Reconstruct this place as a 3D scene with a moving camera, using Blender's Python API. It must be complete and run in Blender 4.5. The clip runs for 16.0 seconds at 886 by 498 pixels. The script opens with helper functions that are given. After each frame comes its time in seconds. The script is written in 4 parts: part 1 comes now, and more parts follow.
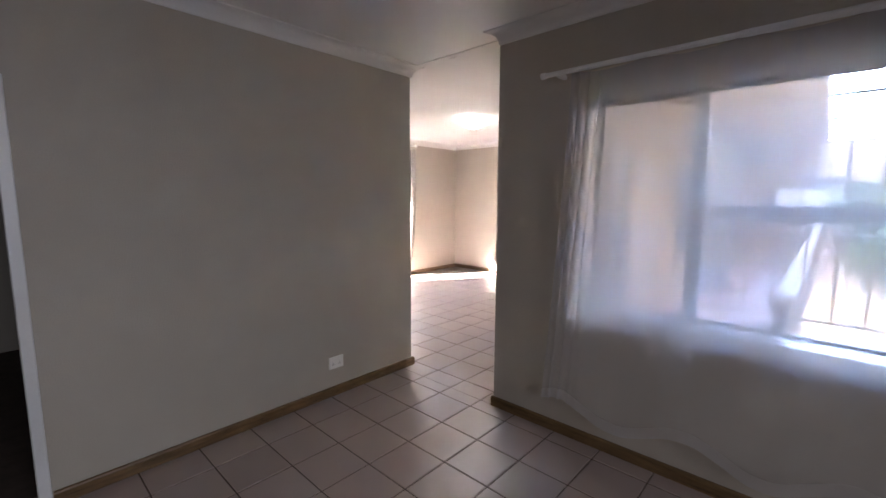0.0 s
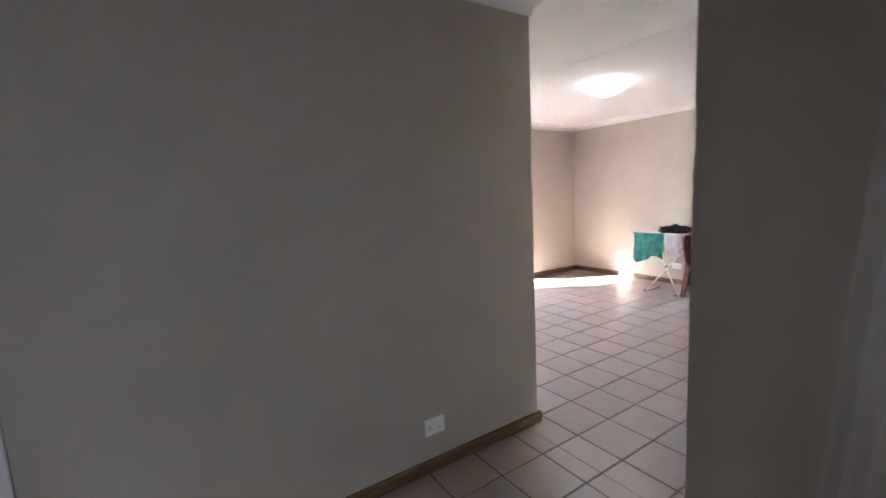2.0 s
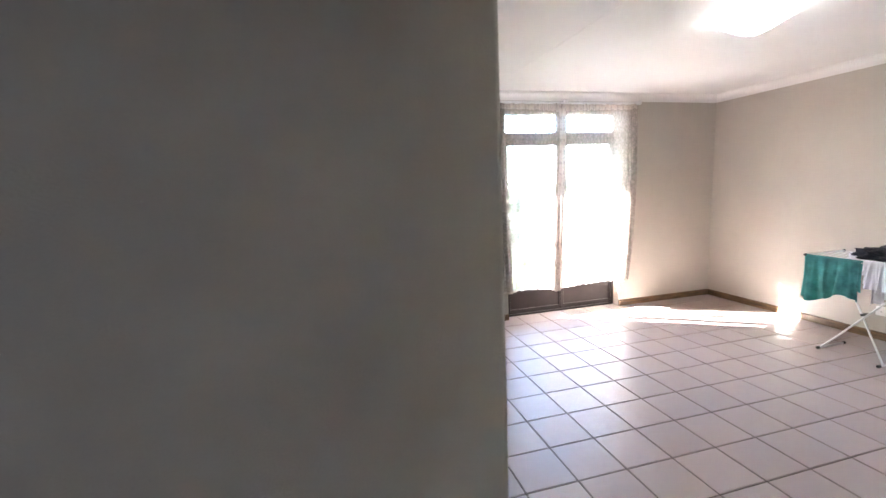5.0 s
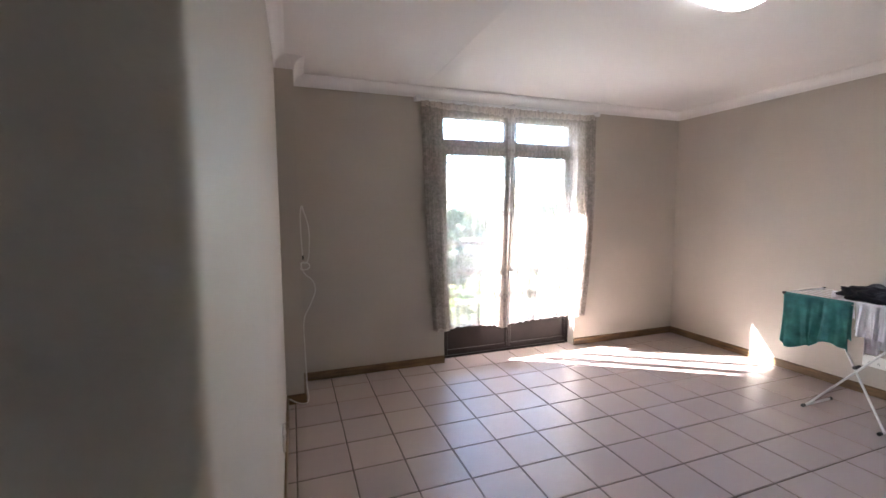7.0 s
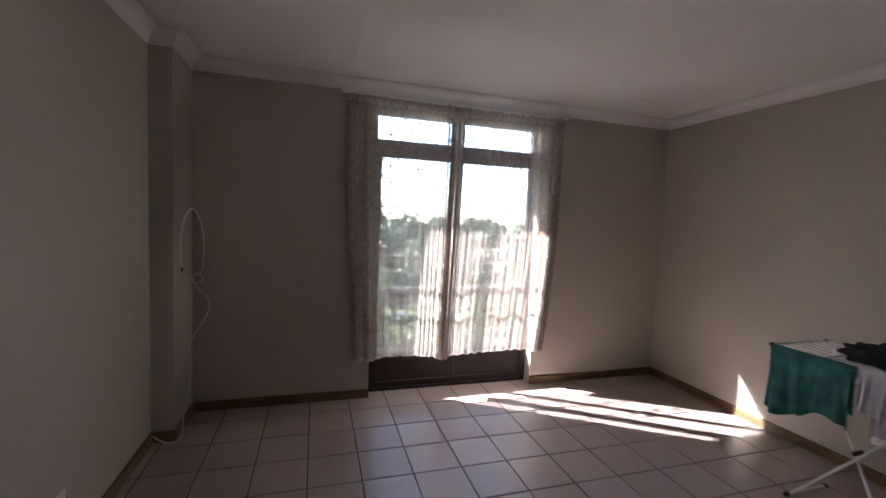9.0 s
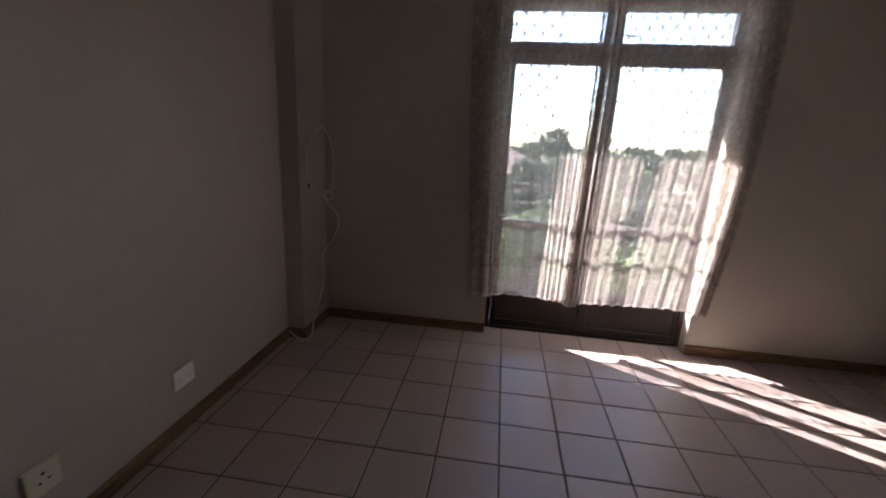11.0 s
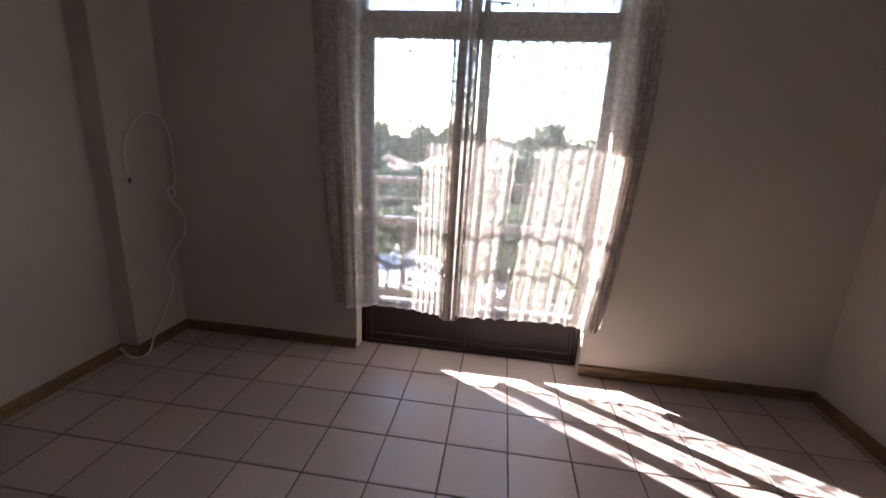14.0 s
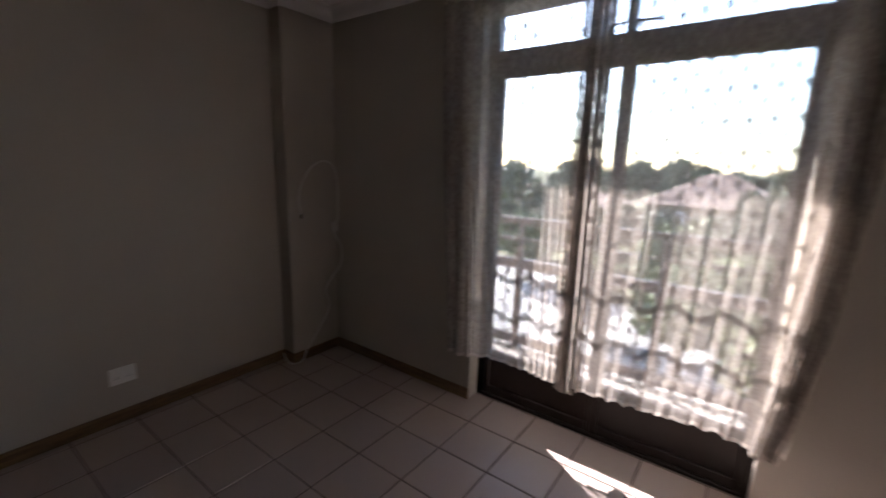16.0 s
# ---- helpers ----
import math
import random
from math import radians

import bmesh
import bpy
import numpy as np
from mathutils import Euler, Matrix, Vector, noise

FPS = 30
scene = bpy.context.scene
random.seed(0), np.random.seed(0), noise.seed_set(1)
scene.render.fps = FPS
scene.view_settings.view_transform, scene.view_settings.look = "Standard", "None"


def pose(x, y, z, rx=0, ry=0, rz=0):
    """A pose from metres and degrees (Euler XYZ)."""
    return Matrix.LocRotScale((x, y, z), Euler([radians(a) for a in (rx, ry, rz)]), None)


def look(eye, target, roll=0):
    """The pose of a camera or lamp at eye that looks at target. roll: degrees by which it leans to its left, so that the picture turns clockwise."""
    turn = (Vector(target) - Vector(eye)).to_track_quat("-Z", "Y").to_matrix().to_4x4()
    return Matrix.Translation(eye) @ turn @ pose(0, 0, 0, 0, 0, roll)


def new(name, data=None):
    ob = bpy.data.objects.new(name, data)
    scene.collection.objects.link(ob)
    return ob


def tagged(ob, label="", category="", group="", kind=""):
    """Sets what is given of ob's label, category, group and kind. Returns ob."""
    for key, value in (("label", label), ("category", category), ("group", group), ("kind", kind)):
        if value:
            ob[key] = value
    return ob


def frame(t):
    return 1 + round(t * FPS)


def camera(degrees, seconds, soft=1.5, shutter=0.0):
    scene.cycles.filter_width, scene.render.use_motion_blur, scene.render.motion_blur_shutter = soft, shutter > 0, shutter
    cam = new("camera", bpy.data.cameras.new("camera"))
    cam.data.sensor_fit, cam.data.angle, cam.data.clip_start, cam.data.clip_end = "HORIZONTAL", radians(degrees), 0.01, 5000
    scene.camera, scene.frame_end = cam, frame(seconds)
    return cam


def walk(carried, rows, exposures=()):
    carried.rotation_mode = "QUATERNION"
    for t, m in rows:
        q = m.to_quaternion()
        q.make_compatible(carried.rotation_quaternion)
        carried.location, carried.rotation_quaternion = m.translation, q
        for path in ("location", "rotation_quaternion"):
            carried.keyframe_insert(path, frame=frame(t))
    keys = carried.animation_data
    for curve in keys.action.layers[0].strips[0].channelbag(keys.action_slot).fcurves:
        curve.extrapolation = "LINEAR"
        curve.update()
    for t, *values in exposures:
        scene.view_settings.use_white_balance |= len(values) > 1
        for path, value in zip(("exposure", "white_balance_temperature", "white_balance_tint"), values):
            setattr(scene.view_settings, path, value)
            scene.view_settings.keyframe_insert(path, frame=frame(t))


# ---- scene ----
cam = camera(93.4, 16.0, shutter=0.5)
PATH = [
    (0, (-2.413, -2.584, 1.455), (-0.952, -1.239, 1.211), 0.2),
    (0.5, (-2.275, -2.375, 1.476), (-0.839, -1.005, 1.226), -0.3),
    (1, (-2.126, -2.178, 1.497), (-0.65, -0.837, 1.343), -0.4),
    (1.5, (-1.978, -1.979, 1.474), (-0.606, -0.54, 1.263), -2.0),
    (2, (-1.815, -1.789, 1.457), (-0.739, -0.124, 1.197), -2.9),
    (2.5, (-1.609, -1.653, 1.452), (-0.607, 0.058, 1.186), -1.1),
    (3, (-1.42, -1.518, 1.434), (-0.608, 0.283, 1.125), -1.5),
    (3.4, (-1.274, -1.351, 1.462), (-0.512, 0.474, 1.161), -1.7),
    (3.5, (-1.224, -1.32, 1.47), (-0.494, 0.518, 1.168), -1.7),
    (5.8, (-0.313, -0.749, 1.522), (0.179, 1.171, 1.255), -2.6),
    (6, (-0.321, -0.612, 1.517), (0.293, 1.276, 1.277), -2.4),
    (6.5, (-0.14, -0.513, 1.479), (0.579, 1.342, 1.276), -1.6),
    (7, (0.083, -0.432, 1.426), (0.759, 1.442, 1.245), -0.3),
    (7.5, (0.241, -0.31, 1.459), (0.959, 1.536, 1.184), -0.1),
    (8, (0.428, -0.204, 1.471), (1.221, 1.624, 1.292), 1.7),
    (8.2, (0.545, -0.19, 1.47), (1.357, 1.633, 1.332), 2.5),
    (10.3, (1.311, 0.016, 1.477), (1.298, 2.003, 1.252), 3.1),
    (10.5, (1.329, 0.062, 1.448), (1.272, 2.037, 1.137), 4.0),
    (11, (1.433, 0.172, 1.424), (1.183, 2.091, 0.921), 2.9),
    (11.5, (1.44, 0.235, 1.382), (0.944, 2.077, 0.783), 1.4),
    (12, (1.535, 0.301, 1.383), (0.799, 2.041, 0.728), 0.4),
    (12.5, (1.745, 0.358, 1.413), (0.953, 2.112, 0.868), 0.4),
    (13, (1.915, 0.433, 1.427), (1.332, 2.265, 0.876), -0.1),
    (13.5, (2.096, 0.558, 1.42), (1.694, 2.454, 0.924), 0.3),
    (14, (2.277, 0.709, 1.419), (2.023, 2.623, 0.897), 2.9),
    (14.5, (2.432, 0.806, 1.408), (2.213, 2.758, 1.031), 0.8),
    (15, (2.642, 0.877, 1.413), (2.379, 2.836, 1.103), 1.3),
    (15.5, (2.724, 1.001, 1.473), (2.038, 2.846, 1.118), 2.3),
    (16, (2.683, 1.095, 1.474), (1.524, 2.675, 1.075), 1.7),
]
EXPOSURES = [(0, 6.7, 6300, 17), (1.0, 6.6, 6200, 15), (2.0, 6.5, 6000, 13), (3.7, 6.45, 5850, 11), (6.0, 6.25, 5950, 12), (7.0, 5.55, 6000, 15), (8.2, 4.5, 6100, 17), (10.3, 3.45, 6250, 18),
             (11.5, 3.4, 6250, 18), (13.0, 3.85, 6250, 18), (13.5, 3.95, 6250, 18), (14.5, 3.7, 6250, 17), (15.0, 3.4, 6250, 17), (15.5, 3.2, 6250, 17), (16.0, 2.95, 6250, 17)]
walk(cam, [(t, look(eye, target, roll)) for t, eye, target, roll in PATH], EXPOSURES)

# world and light
SUN_DIR = Vector((0.708, -0.446, -0.547))  # the way the sunlight travels
world = bpy.data.worlds.new("sky")
scene.world = world
world.use_nodes = True
wn = world.node_tree.nodes
sky = wn.new("ShaderNodeTexSky")
sky.sky_type, sky.sun_disc = "NISHITA", False
sky.sun_elevation, sky.sun_rotation = radians(33), radians(302)
wn["Background"].inputs[1].default_value = 0.15
world.node_tree.links.new(sky.outputs[0], wn["Background"].inputs[0])
sun = new("sun", bpy.data.lights.new("sun", "SUN"))
sun.data.energy, sun.data.angle, sun.data.color = 5.0, radians(0.5), (1.0, 0.95, 0.89)
sun.rotation_euler = SUN_DIR.to_track_quat("-Z", "Y").to_euler()

# added area lamp in an unseen, assumed window behind the start of the walk
back_fill = new("window_daylight", bpy.data.lights.new("window_daylight", "AREA"))
back_fill.data.shape, back_fill.data.size, back_fill.data.size_y, back_fill.data.energy = "RECTANGLE", 1.95, 1.15, 0.31
back_fill.data.color, back_fill.data.spread = (0.9, 0.95, 1.0), radians(115)
back_fill.matrix_world = look((-2.6, -4.9, 1.5), (-2.6, 0.0, -1.7))

# ---- materials ----


def mat(name, color, rough=0.6, metal=0.0, spread=0.12, scale=6.0, fine=60.0, bump=0.02, stretch=(1, 1, 1), spec=0.5, coat=0.0, each=0.0, tint=None, vary=0.1):
    """A surface of one base colour with variation at two scales, fine relief, and a shift from piece to piece."""
    m = bpy.data.materials.new(name)
    m.use_nodes = True
    nt = m.node_tree
    n, l = nt.nodes, nt.links
    b = n["Principled BSDF"]
    b.inputs["Roughness"].default_value, b.inputs["Metallic"].default_value = rough, metal
    b.inputs["Specular IOR Level"].default_value, b.inputs["Coat Weight"].default_value = spec, coat
    tc, mp = n.new("ShaderNodeTexCoord"), n.new("ShaderNodeMapping")
    mp.inputs["Scale"].default_value = stretch
    l.new(tc.outputs["Object"], mp.inputs[0])
    big, small = n.new("ShaderNodeTexNoise"), n.new("ShaderNodeTexNoise")
    for t, s, d in ((big, scale, 4), (small, fine, 3)):
        t.inputs["Scale"].default_value, t.inputs["Detail"].default_value = s, d
        l.new(mp.outputs[0], t.inputs["Vector"])
    if each:
        info, add = n.new("ShaderNodeObjectInfo"), n.new("ShaderNodeVectorMath")
        mul = n.new("ShaderNodeVectorMath")
        mul.operation, mul.inputs[1].default_value = "MULTIPLY", (37.0, 71.0, 53.0)
        l.new(info.outputs["Random"], mul.inputs[0])
        l.new(mp.outputs[0], add.inputs[0])
        l.new(mul.outputs[0], add.inputs[1])
        l.new(add.outputs[0], big.inputs["Vector"])
        l.new(add.outputs[0], small.inputs["Vector"])
    mix = n.new("ShaderNodeMath")
    mix.operation = "MULTIPLY_ADD"
    mix.inputs[1].default_value = 0.35
    l.new(small.outputs[0], mix.inputs[0])
    l.new(big.outputs[0], mix.inputs[2])
    ramp = n.new("ShaderNodeValToRGB")
    c = Vector(color)
    lo = c * (1 - spread * 1.6)
    hi = c * (1 + spread) if tint is None else Vector(tint)
    ramp.color_ramp.elements[0].position, ramp.color_ramp.elements[1].position = 0.42, 0.92
    ramp.color_ramp.elements[0].color, ramp.color_ramp.elements[1].color = (*lo, 1), (*[min(v, 0.95) for v in hi], 1)
    l.new(mix.outputs[0], ramp.inputs[0])
    out = ramp.outputs[0]
    if each:
        hsv, rng = n.new("ShaderNodeHueSaturation"), n.new("ShaderNodeMapRange")
        rng.inputs[3].default_value, rng.inputs[4].default_value = 1 - each, 1 + each
        l.new(info.outputs["Random"], rng.inputs[0])
        l.new(rng.outputs[0], hsv.inputs["Value"])
        l.new(out, hsv.inputs["Color"])
        out = hsv.outputs[0]
    l.new(out, b.inputs["Base Color"])
    bp = n.new("ShaderNodeBump")
    bp.inputs["Strength"].default_value, bp.inputs["Distance"].default_value = min(1, bump * 10), 0.004
    l.new(small.outputs[0], bp.inputs["Height"])
    l.new(bp.outputs[0], b.inputs["Normal"])
    rr = n.new("ShaderNodeMapRange")
    rr.inputs[3].default_value, rr.inputs[4].default_value = max(0.03, rough - vary), min(1, rough + vary)
    l.new(big.outputs[0], rr.inputs[0])
    l.new(rr.outputs[0], b.inputs["Roughness"])
    return m


def glass_mat(name, tint=(0.97, 0.98, 0.98)):
    m = bpy.data.materials.new(name)
    m.use_nodes = True
    n, l = m.node_tree.nodes, m.node_tree.links
    n.remove(n["Principled BSDF"])
    tr, gl, mx, fr = (n.new(k) for k in ("ShaderNodeBsdfTransparent", "ShaderNodeBsdfGlossy", "ShaderNodeMixShader", "ShaderNodeFresnel"))
    tr.inputs[0].default_value = (*tint, 1)
    gl.inputs["Roughness"].default_value = 0.02
    fr.inputs[0].default_value = 1.45
    l.new(fr.outputs[0], mx.inputs[0])
    l.new(tr.outputs[0], mx.inputs[1])
    l.new(gl.outputs[0], mx.inputs[2])
    l.new(mx.outputs[0], n["Material Output"].inputs[0])
    return m


def glow_mat(name, color, strength):
    m = bpy.data.materials.new(name)
    m.use_nodes = True
    b = m.node_tree.nodes["Principled BSDF"]
    b.inputs["Base Color"].default_value = (0.9, 0.88, 0.84, 1)
    b.inputs["Emission Color"].default_value = (*color, 1)
    b.inputs["Emission Strength"].default_value = strength
    return m


def cloth_mat(name, color, cover, flowers=False):
    """A woven sheer: threads that scatter and let light through, with gaps between them. UV in metres of cloth."""
    m = bpy.data.materials.new(name)
    m.use_nodes = True
    n, l = m.node_tree.nodes, m.node_tree.links
    n.remove(n["Principled BSDF"])

    def math_(op, a, b=None, c=None):
        k = n.new("ShaderNodeMath")
        k.operation = op
        for i, v in enumerate((a, b, c)):
            if v is None:
                continue
            if isinstance(v, (int, float)):
                k.inputs[i].default_value = v
            else:
                l.new(v, k.inputs[i])
        return k.outputs[0]

    uv = n.new("ShaderNodeUVMap")
    sep = n.new("ShaderNodeSeparateXYZ")
    l.new(uv.outputs[0], sep.inputs[0])
    u, v = sep.outputs[0], sep.outputs[1]
    ns = n.new("ShaderNodeTexNoise")
    ns.inputs["Scale"].default_value, ns.inputs["Detail"].default_value = 42.0 if flowers else 18.0, 3.0
    l.new(uv.outputs[0], ns.inputs["Vector"])
    alpha = math_("ADD", cover, math_("MULTIPLY", math_("SUBTRACT", ns.outputs[0], 0.5), 0.6 if flowers else 0.0))
    if flowers:
        # staggered sprigs with six petals
        row = math_("FLOOR", math_("DIVIDE", v, 0.06))
        shift = math_("MULTIPLY", math_("MODULO", row, 2.0), 0.065)
        du = math_("SUBTRACT", math_("FRACT", math_("DIVIDE", math_("ADD", u, shift), 0.13)), 0.5)
        dv = math_("SUBTRACT", math_("FRACT", math_("DIVIDE", v, 0.06)), 0.5)
        du, dv = math_("MULTIPLY", du, 0.13), math_("MULTIPLY", dv, 0.06)
        r = math_("SQRT", math_("ADD", math_("MULTIPLY", du, du), math_("MULTIPLY", dv, dv)))
        ang = math_("ARCTAN2", dv, du)
        edge = math_("MULTIPLY_ADD", math_("COSINE", math_("MULTIPLY", ang, 6.0)), 0.0065, 0.0155)
        petal = math_("MULTIPLY", math_("LESS_THAN", r, edge), math_("GREATER_THAN", r, 0.0025))
        alpha = math_("MAXIMUM", alpha, math_("MULTIPLY", petal, 0.97))
        # festoon bands of denser lace near the hem
        thick = petal
        for base, amp in ((0.50, 0.05), (0.27, 0.045)):
            wave = math_("MULTIPLY_ADD", math_("ABSOLUTE", math_("SINE", math_("MULTIPLY", u, 9.0))), amp, base)
            band = math_("LESS_THAN", math_("ABSOLUTE", math_("SUBTRACT", v, wave)), 0.016)
            alpha = math_("MAXIMUM", alpha, math_("MULTIPLY", band, 0.9))
            thick = math_("MAXIMUM", thick, band)
        low = math_("LESS_THAN", v, 0.22)
        alpha = math_("ADD", alpha, math_("MULTIPLY", low, 0.12))
        hem = math_("LESS_THAN", v, 0.02)
        alpha = math_("ADD", alpha, math_("MULTIPLY", hem, 0.3))
        border = math_("GREATER_THAN", u, 1.93)
        alpha = math_("ADD", alpha, math_("MULTIPLY", border, 0.4))
        head = math_("GREATER_THAN", v, 1.99)
        alpha = math_("ADD", alpha, math_("MULTIPLY", head, 0.35))
    else:
        hem = math_("LESS_THAN", v, 0.06)
        alpha = math_("ADD", alpha, math_("MULTIPLY", hem, 0.25))
    cl = n.new("ShaderNodeClamp")
    l.new(alpha, cl.inputs[0])
    di, tl, tr = (n.new(k) for k in ("ShaderNodeBsdfDiffuse", "ShaderNodeBsdfTranslucent", "ShaderNodeBsdfTransparent"))
    for k in (di, tl):
        k.inputs[0].default_value = (*color, 1)
    m1, m2 = n.new("ShaderNodeMixShader"), n.new("ShaderNodeMixShader")
    m1.inputs[0].default_value = 0.1 if flowers else 0.75
    if flowers:
        l.new(math_("MULTIPLY_ADD", thick, -0.1, 0.155), m1.inputs[0])
        tone = n.new("ShaderNodeMix")
        tone.data_type = "RGBA"
        tone.inputs[6].default_value, tone.inputs[7].default_value = (*color, 1), (*[c * 0.72 for c in color], 1)
        l.new(thick, tone.inputs[0])
        for k in (di, tl):
            l.new(tone.outputs[2], k.inputs[0])
    l.new(di.outputs[0], m1.inputs[1])
    l.new(tl.outputs[0], m1.inputs[2])
    l.new(cl.outputs[0], m2.inputs[0])
    l.new(tr.outputs[0], m2.inputs[1])
    l.new(m1.outputs[0], m2.inputs[2])
    l.new(m2.outputs[0], n["Material Output"].inputs[0])
    return m


PAINT = mat("wall_paint", (0.475, 0.43, 0.368), 0.55, spread=0.05, scale=1.3, fine=130, bump=0.035)
WHITE = mat("ceiling_paint", (0.78, 0.76, 0.74), 0.7, spread=0.03, scale=1.0, fine=90, bump=0.01)
TRIM = mat("white_gloss", (0.78, 0.78, 0.78), 0.35, spread=0.03, scale=5)
TILES = [mat("ceramic_tile", (0.385 * k, 0.31 * k, 0.28 * k * b), 0.34, spread=0.018, scale=3, fine=150, bump=0.0, vary=0.02) for k, b in ((1.0, 1.0), (0.95, 1.01), (1.03, 0.98), (0.98, 1.02), (1.05, 1.0))]
GROUT = mat("grout", (0.085, 0.06, 0.048), 0.9, spread=0.2, scale=12)
WOOD = mat("stained_pine", (0.165, 0.098, 0.042), 0.45, spread=0.35, scale=5, fine=40, stretch=(1, 1, 9), bump=0.01)
BROWN = mat("brown_steel", (0.021, 0.014, 0.012), 0.42, spec=0.3, spread=0.2, scale=8, bump=0.008)
GLASS = glass_mat("clear_glass")
# tint put into the dining panes to dim the outdoors behind them
DIMMED = glass_mat("dimmed_glass", (0.92, 0.92, 0.93))
LACE = cloth_mat("lace", (0.60, 0.535, 0.485), 0.57, True)
VOILE = cloth_mat("voile", (0.90, 0.89, 0.91), 0.37)
PLASTIC = mat("white_plastic", (0.88, 0.87, 0.84), 0.35, spread=0.03)
BLACK = mat("black_plastic", (0.02, 0.02, 0.02), 0.5)
STEEL = mat("painted_rail", (0.075, 0.055, 0.05), 0.45, spread=0.2)
WHITE_STEEL = mat("white_steel", (0.75, 0.75, 0.74), 0.3, spread=0.04)
CONCRETE = mat("concrete", (0.42, 0.39, 0.36), 0.85, spread=0.15, scale=3, bump=0.04)

# ---- mesh helpers ----


def box(bm, x0, x1, y0, y1, z0, z1, bevel=0.0, seg=1):
    r = bmesh.ops.create_cube(bm, size=1.0)
    vs = r["verts"]
    for v in vs:
        v.co = Vector((x0 + (v.co.x + 0.5) * (x1 - x0), y0 + (v.co.y + 0.5) * (y1 - y0), z0 + (v.co.z + 0.5) * (z1 - z0)))
    if bevel:
        es = list({e for v in vs for e in v.link_edges})
        bmesh.ops.bevel(bm, geom=es, offset=bevel, segments=seg, affect="EDGES", profile=0.5)
    return bm


def bx(*a, **k):
    return box(bmesh.new(), *a, **k)


def tube(bm, a, b, r, sides=10):
    a, b = Vector(a), Vector(b)
    d = b - a
    m = Matrix.Translation((a + b) / 2) @ d.to_track_quat("Z", "Y").to_matrix().to_4x4()
    bmesh.ops.create_cone(bm, cap_ends=True, segments=sides, radius1=r, radius2=r, depth=d.length, matrix=m)
    return bm


def tb(*a, **k):
    return tube(bmesh.new(), *a, **k)


def prism(bm, pts, z0, z1):
    """An upright prism over the outline pts (x, y), counter-clockwise."""
    lo, hi = [bm.verts.new((x, y, z0)) for x, y in pts], [bm.verts.new((x, y, z1)) for x, y in pts]
    k = len(pts)
    bm.faces.new(hi)
    bm.faces.new(lo[::-1])
    for i in range(k):
        bm.faces.new((lo[i], lo[(i + 1) % k], hi[(i + 1) % k], hi[i]))
    return bm


def link(name, bm, material, smooth=False):
    me = bpy.data.meshes.new(name)
    bm.to_mesh(me)
    bm.free()
    if smooth:
        for p in me.polygons:
            p.use_smooth = True
    me.materials.append(material)
    return new(name, me)


def part(name, bm, material, parent, label="", smooth=False):
    ob = link(name, bm, material, smooth)
    ob.parent = parent
    if label:
        ob["label"] = label
    return ob


def thing(name, label, category, at=(0, 0, 0), group=""):
    ob = new(name)
    ob.location = at
    ob.empty_display_size = 0.1
    return tagged(ob, label, category, group)


def setting(name, bm, material, label, category, smooth=False):
    return tagged(link(name, bm, material, smooth), label, category, kind="structure")


# ---- the rooms ----
HC = 2.5           # ceiling
XR = 4.215          # wall beside the drying rack
YF = 3.177         # wall with the glazed doors
YS = -0.955        # end of the wall with the window
XW = -0.112         # wall with the window
STEP_X, STEP_Y = 0.127, 2.768
DX0, DX1, DYO = 1.392, 2.853, 3.407   # doorway and outer face
WY0, WY1, WZ0, WZ1 = -3.05, -1.565, 0.805, 2.0
BACK_X, BACK_Y = -4.6, -4.8

# dark bedroom doorway in the wall with the single socket
AX0, AX1, AZ = -3.2, -2.36, 1.925
bm = bmesh.new()
r = 0.018
corner = [(-r + r * math.sin(a), r - r * math.cos(a)) for a in np.linspace(0, math.pi / 2, 6)]
prism(bm, [(AX1, 0.0), *corner, (0.0, STEP_Y), (STEP_X, STEP_Y), (STEP_X, YF), (-0.14, YF), (-0.14, 0.14), (AX1, 0.14)], 0, HC)
box(bm, AX0, AX1, 0, 0.14, AZ, HC)
box(bm, BACK_X, AX0, 0, 0.14, 0, HC)
setting("wall_west", bm, PAINT, "beige-grey painted plaster wall turning an outside corner", "wall")
bm = bmesh.new()
box(bm, -0.14, DX0, YF, DYO, -0.3, HC + 0.2)
box(bm, DX1, XR + 0.23, YF, DYO, -0.3, HC + 0.2)
box(bm, DX0, DX1, YF, DYO, 2.33, HC + 0.2)
setting("wall_north", bm, PAINT, "beige-grey painted wall around the glazed doors", "wall")
setting("wall_east", bx(XR, XR + 0.23, YS - 0.115, YF, -0.3, HC + 0.2), PAINT, "beige-grey painted plaster wall behind the drying rack", "wall")
bm = bmesh.new()
box(bm, XW, XR, YS - 0.115, YS, -0.3, HC + 0.2)
box(bm, XW, 0.13, WY1, YS - 0.115, -0.3, HC + 0.2)
box(bm, XW, 0.13, BACK_Y, WY0, -0.3, HC + 0.2)
box(bm, XW, 0.13, WY0, WY1, -0.3, WZ0)
box(bm, XW, 0.13, WY0, WY1, WZ1, HC + 0.2)
setting("wall_south", bm, PAINT, "beige-grey painted wall with the curtained window", "wall")
bm = bmesh.new()
# assumed opening, out of view, that holds the added lamp
BWX0, BWX1 = -3.6, -1.6
box(bm, BACK_X, BWX0, BACK_Y - 0.2, BACK_Y, 0, HC)
box(bm, BWX1, XW, BACK_Y - 0.2, BACK_Y, 0, HC)
box(bm, BWX0, BWX1, BACK_Y - 0.2, BACK_Y, 0, 0.9)
box(bm, BWX0, BWX1, BACK_Y - 0.2, BACK_Y, 2.1, HC)
box(bm, BACK_X - 0.2, BACK_X, BACK_Y - 0.2, 0.14, 0, HC)
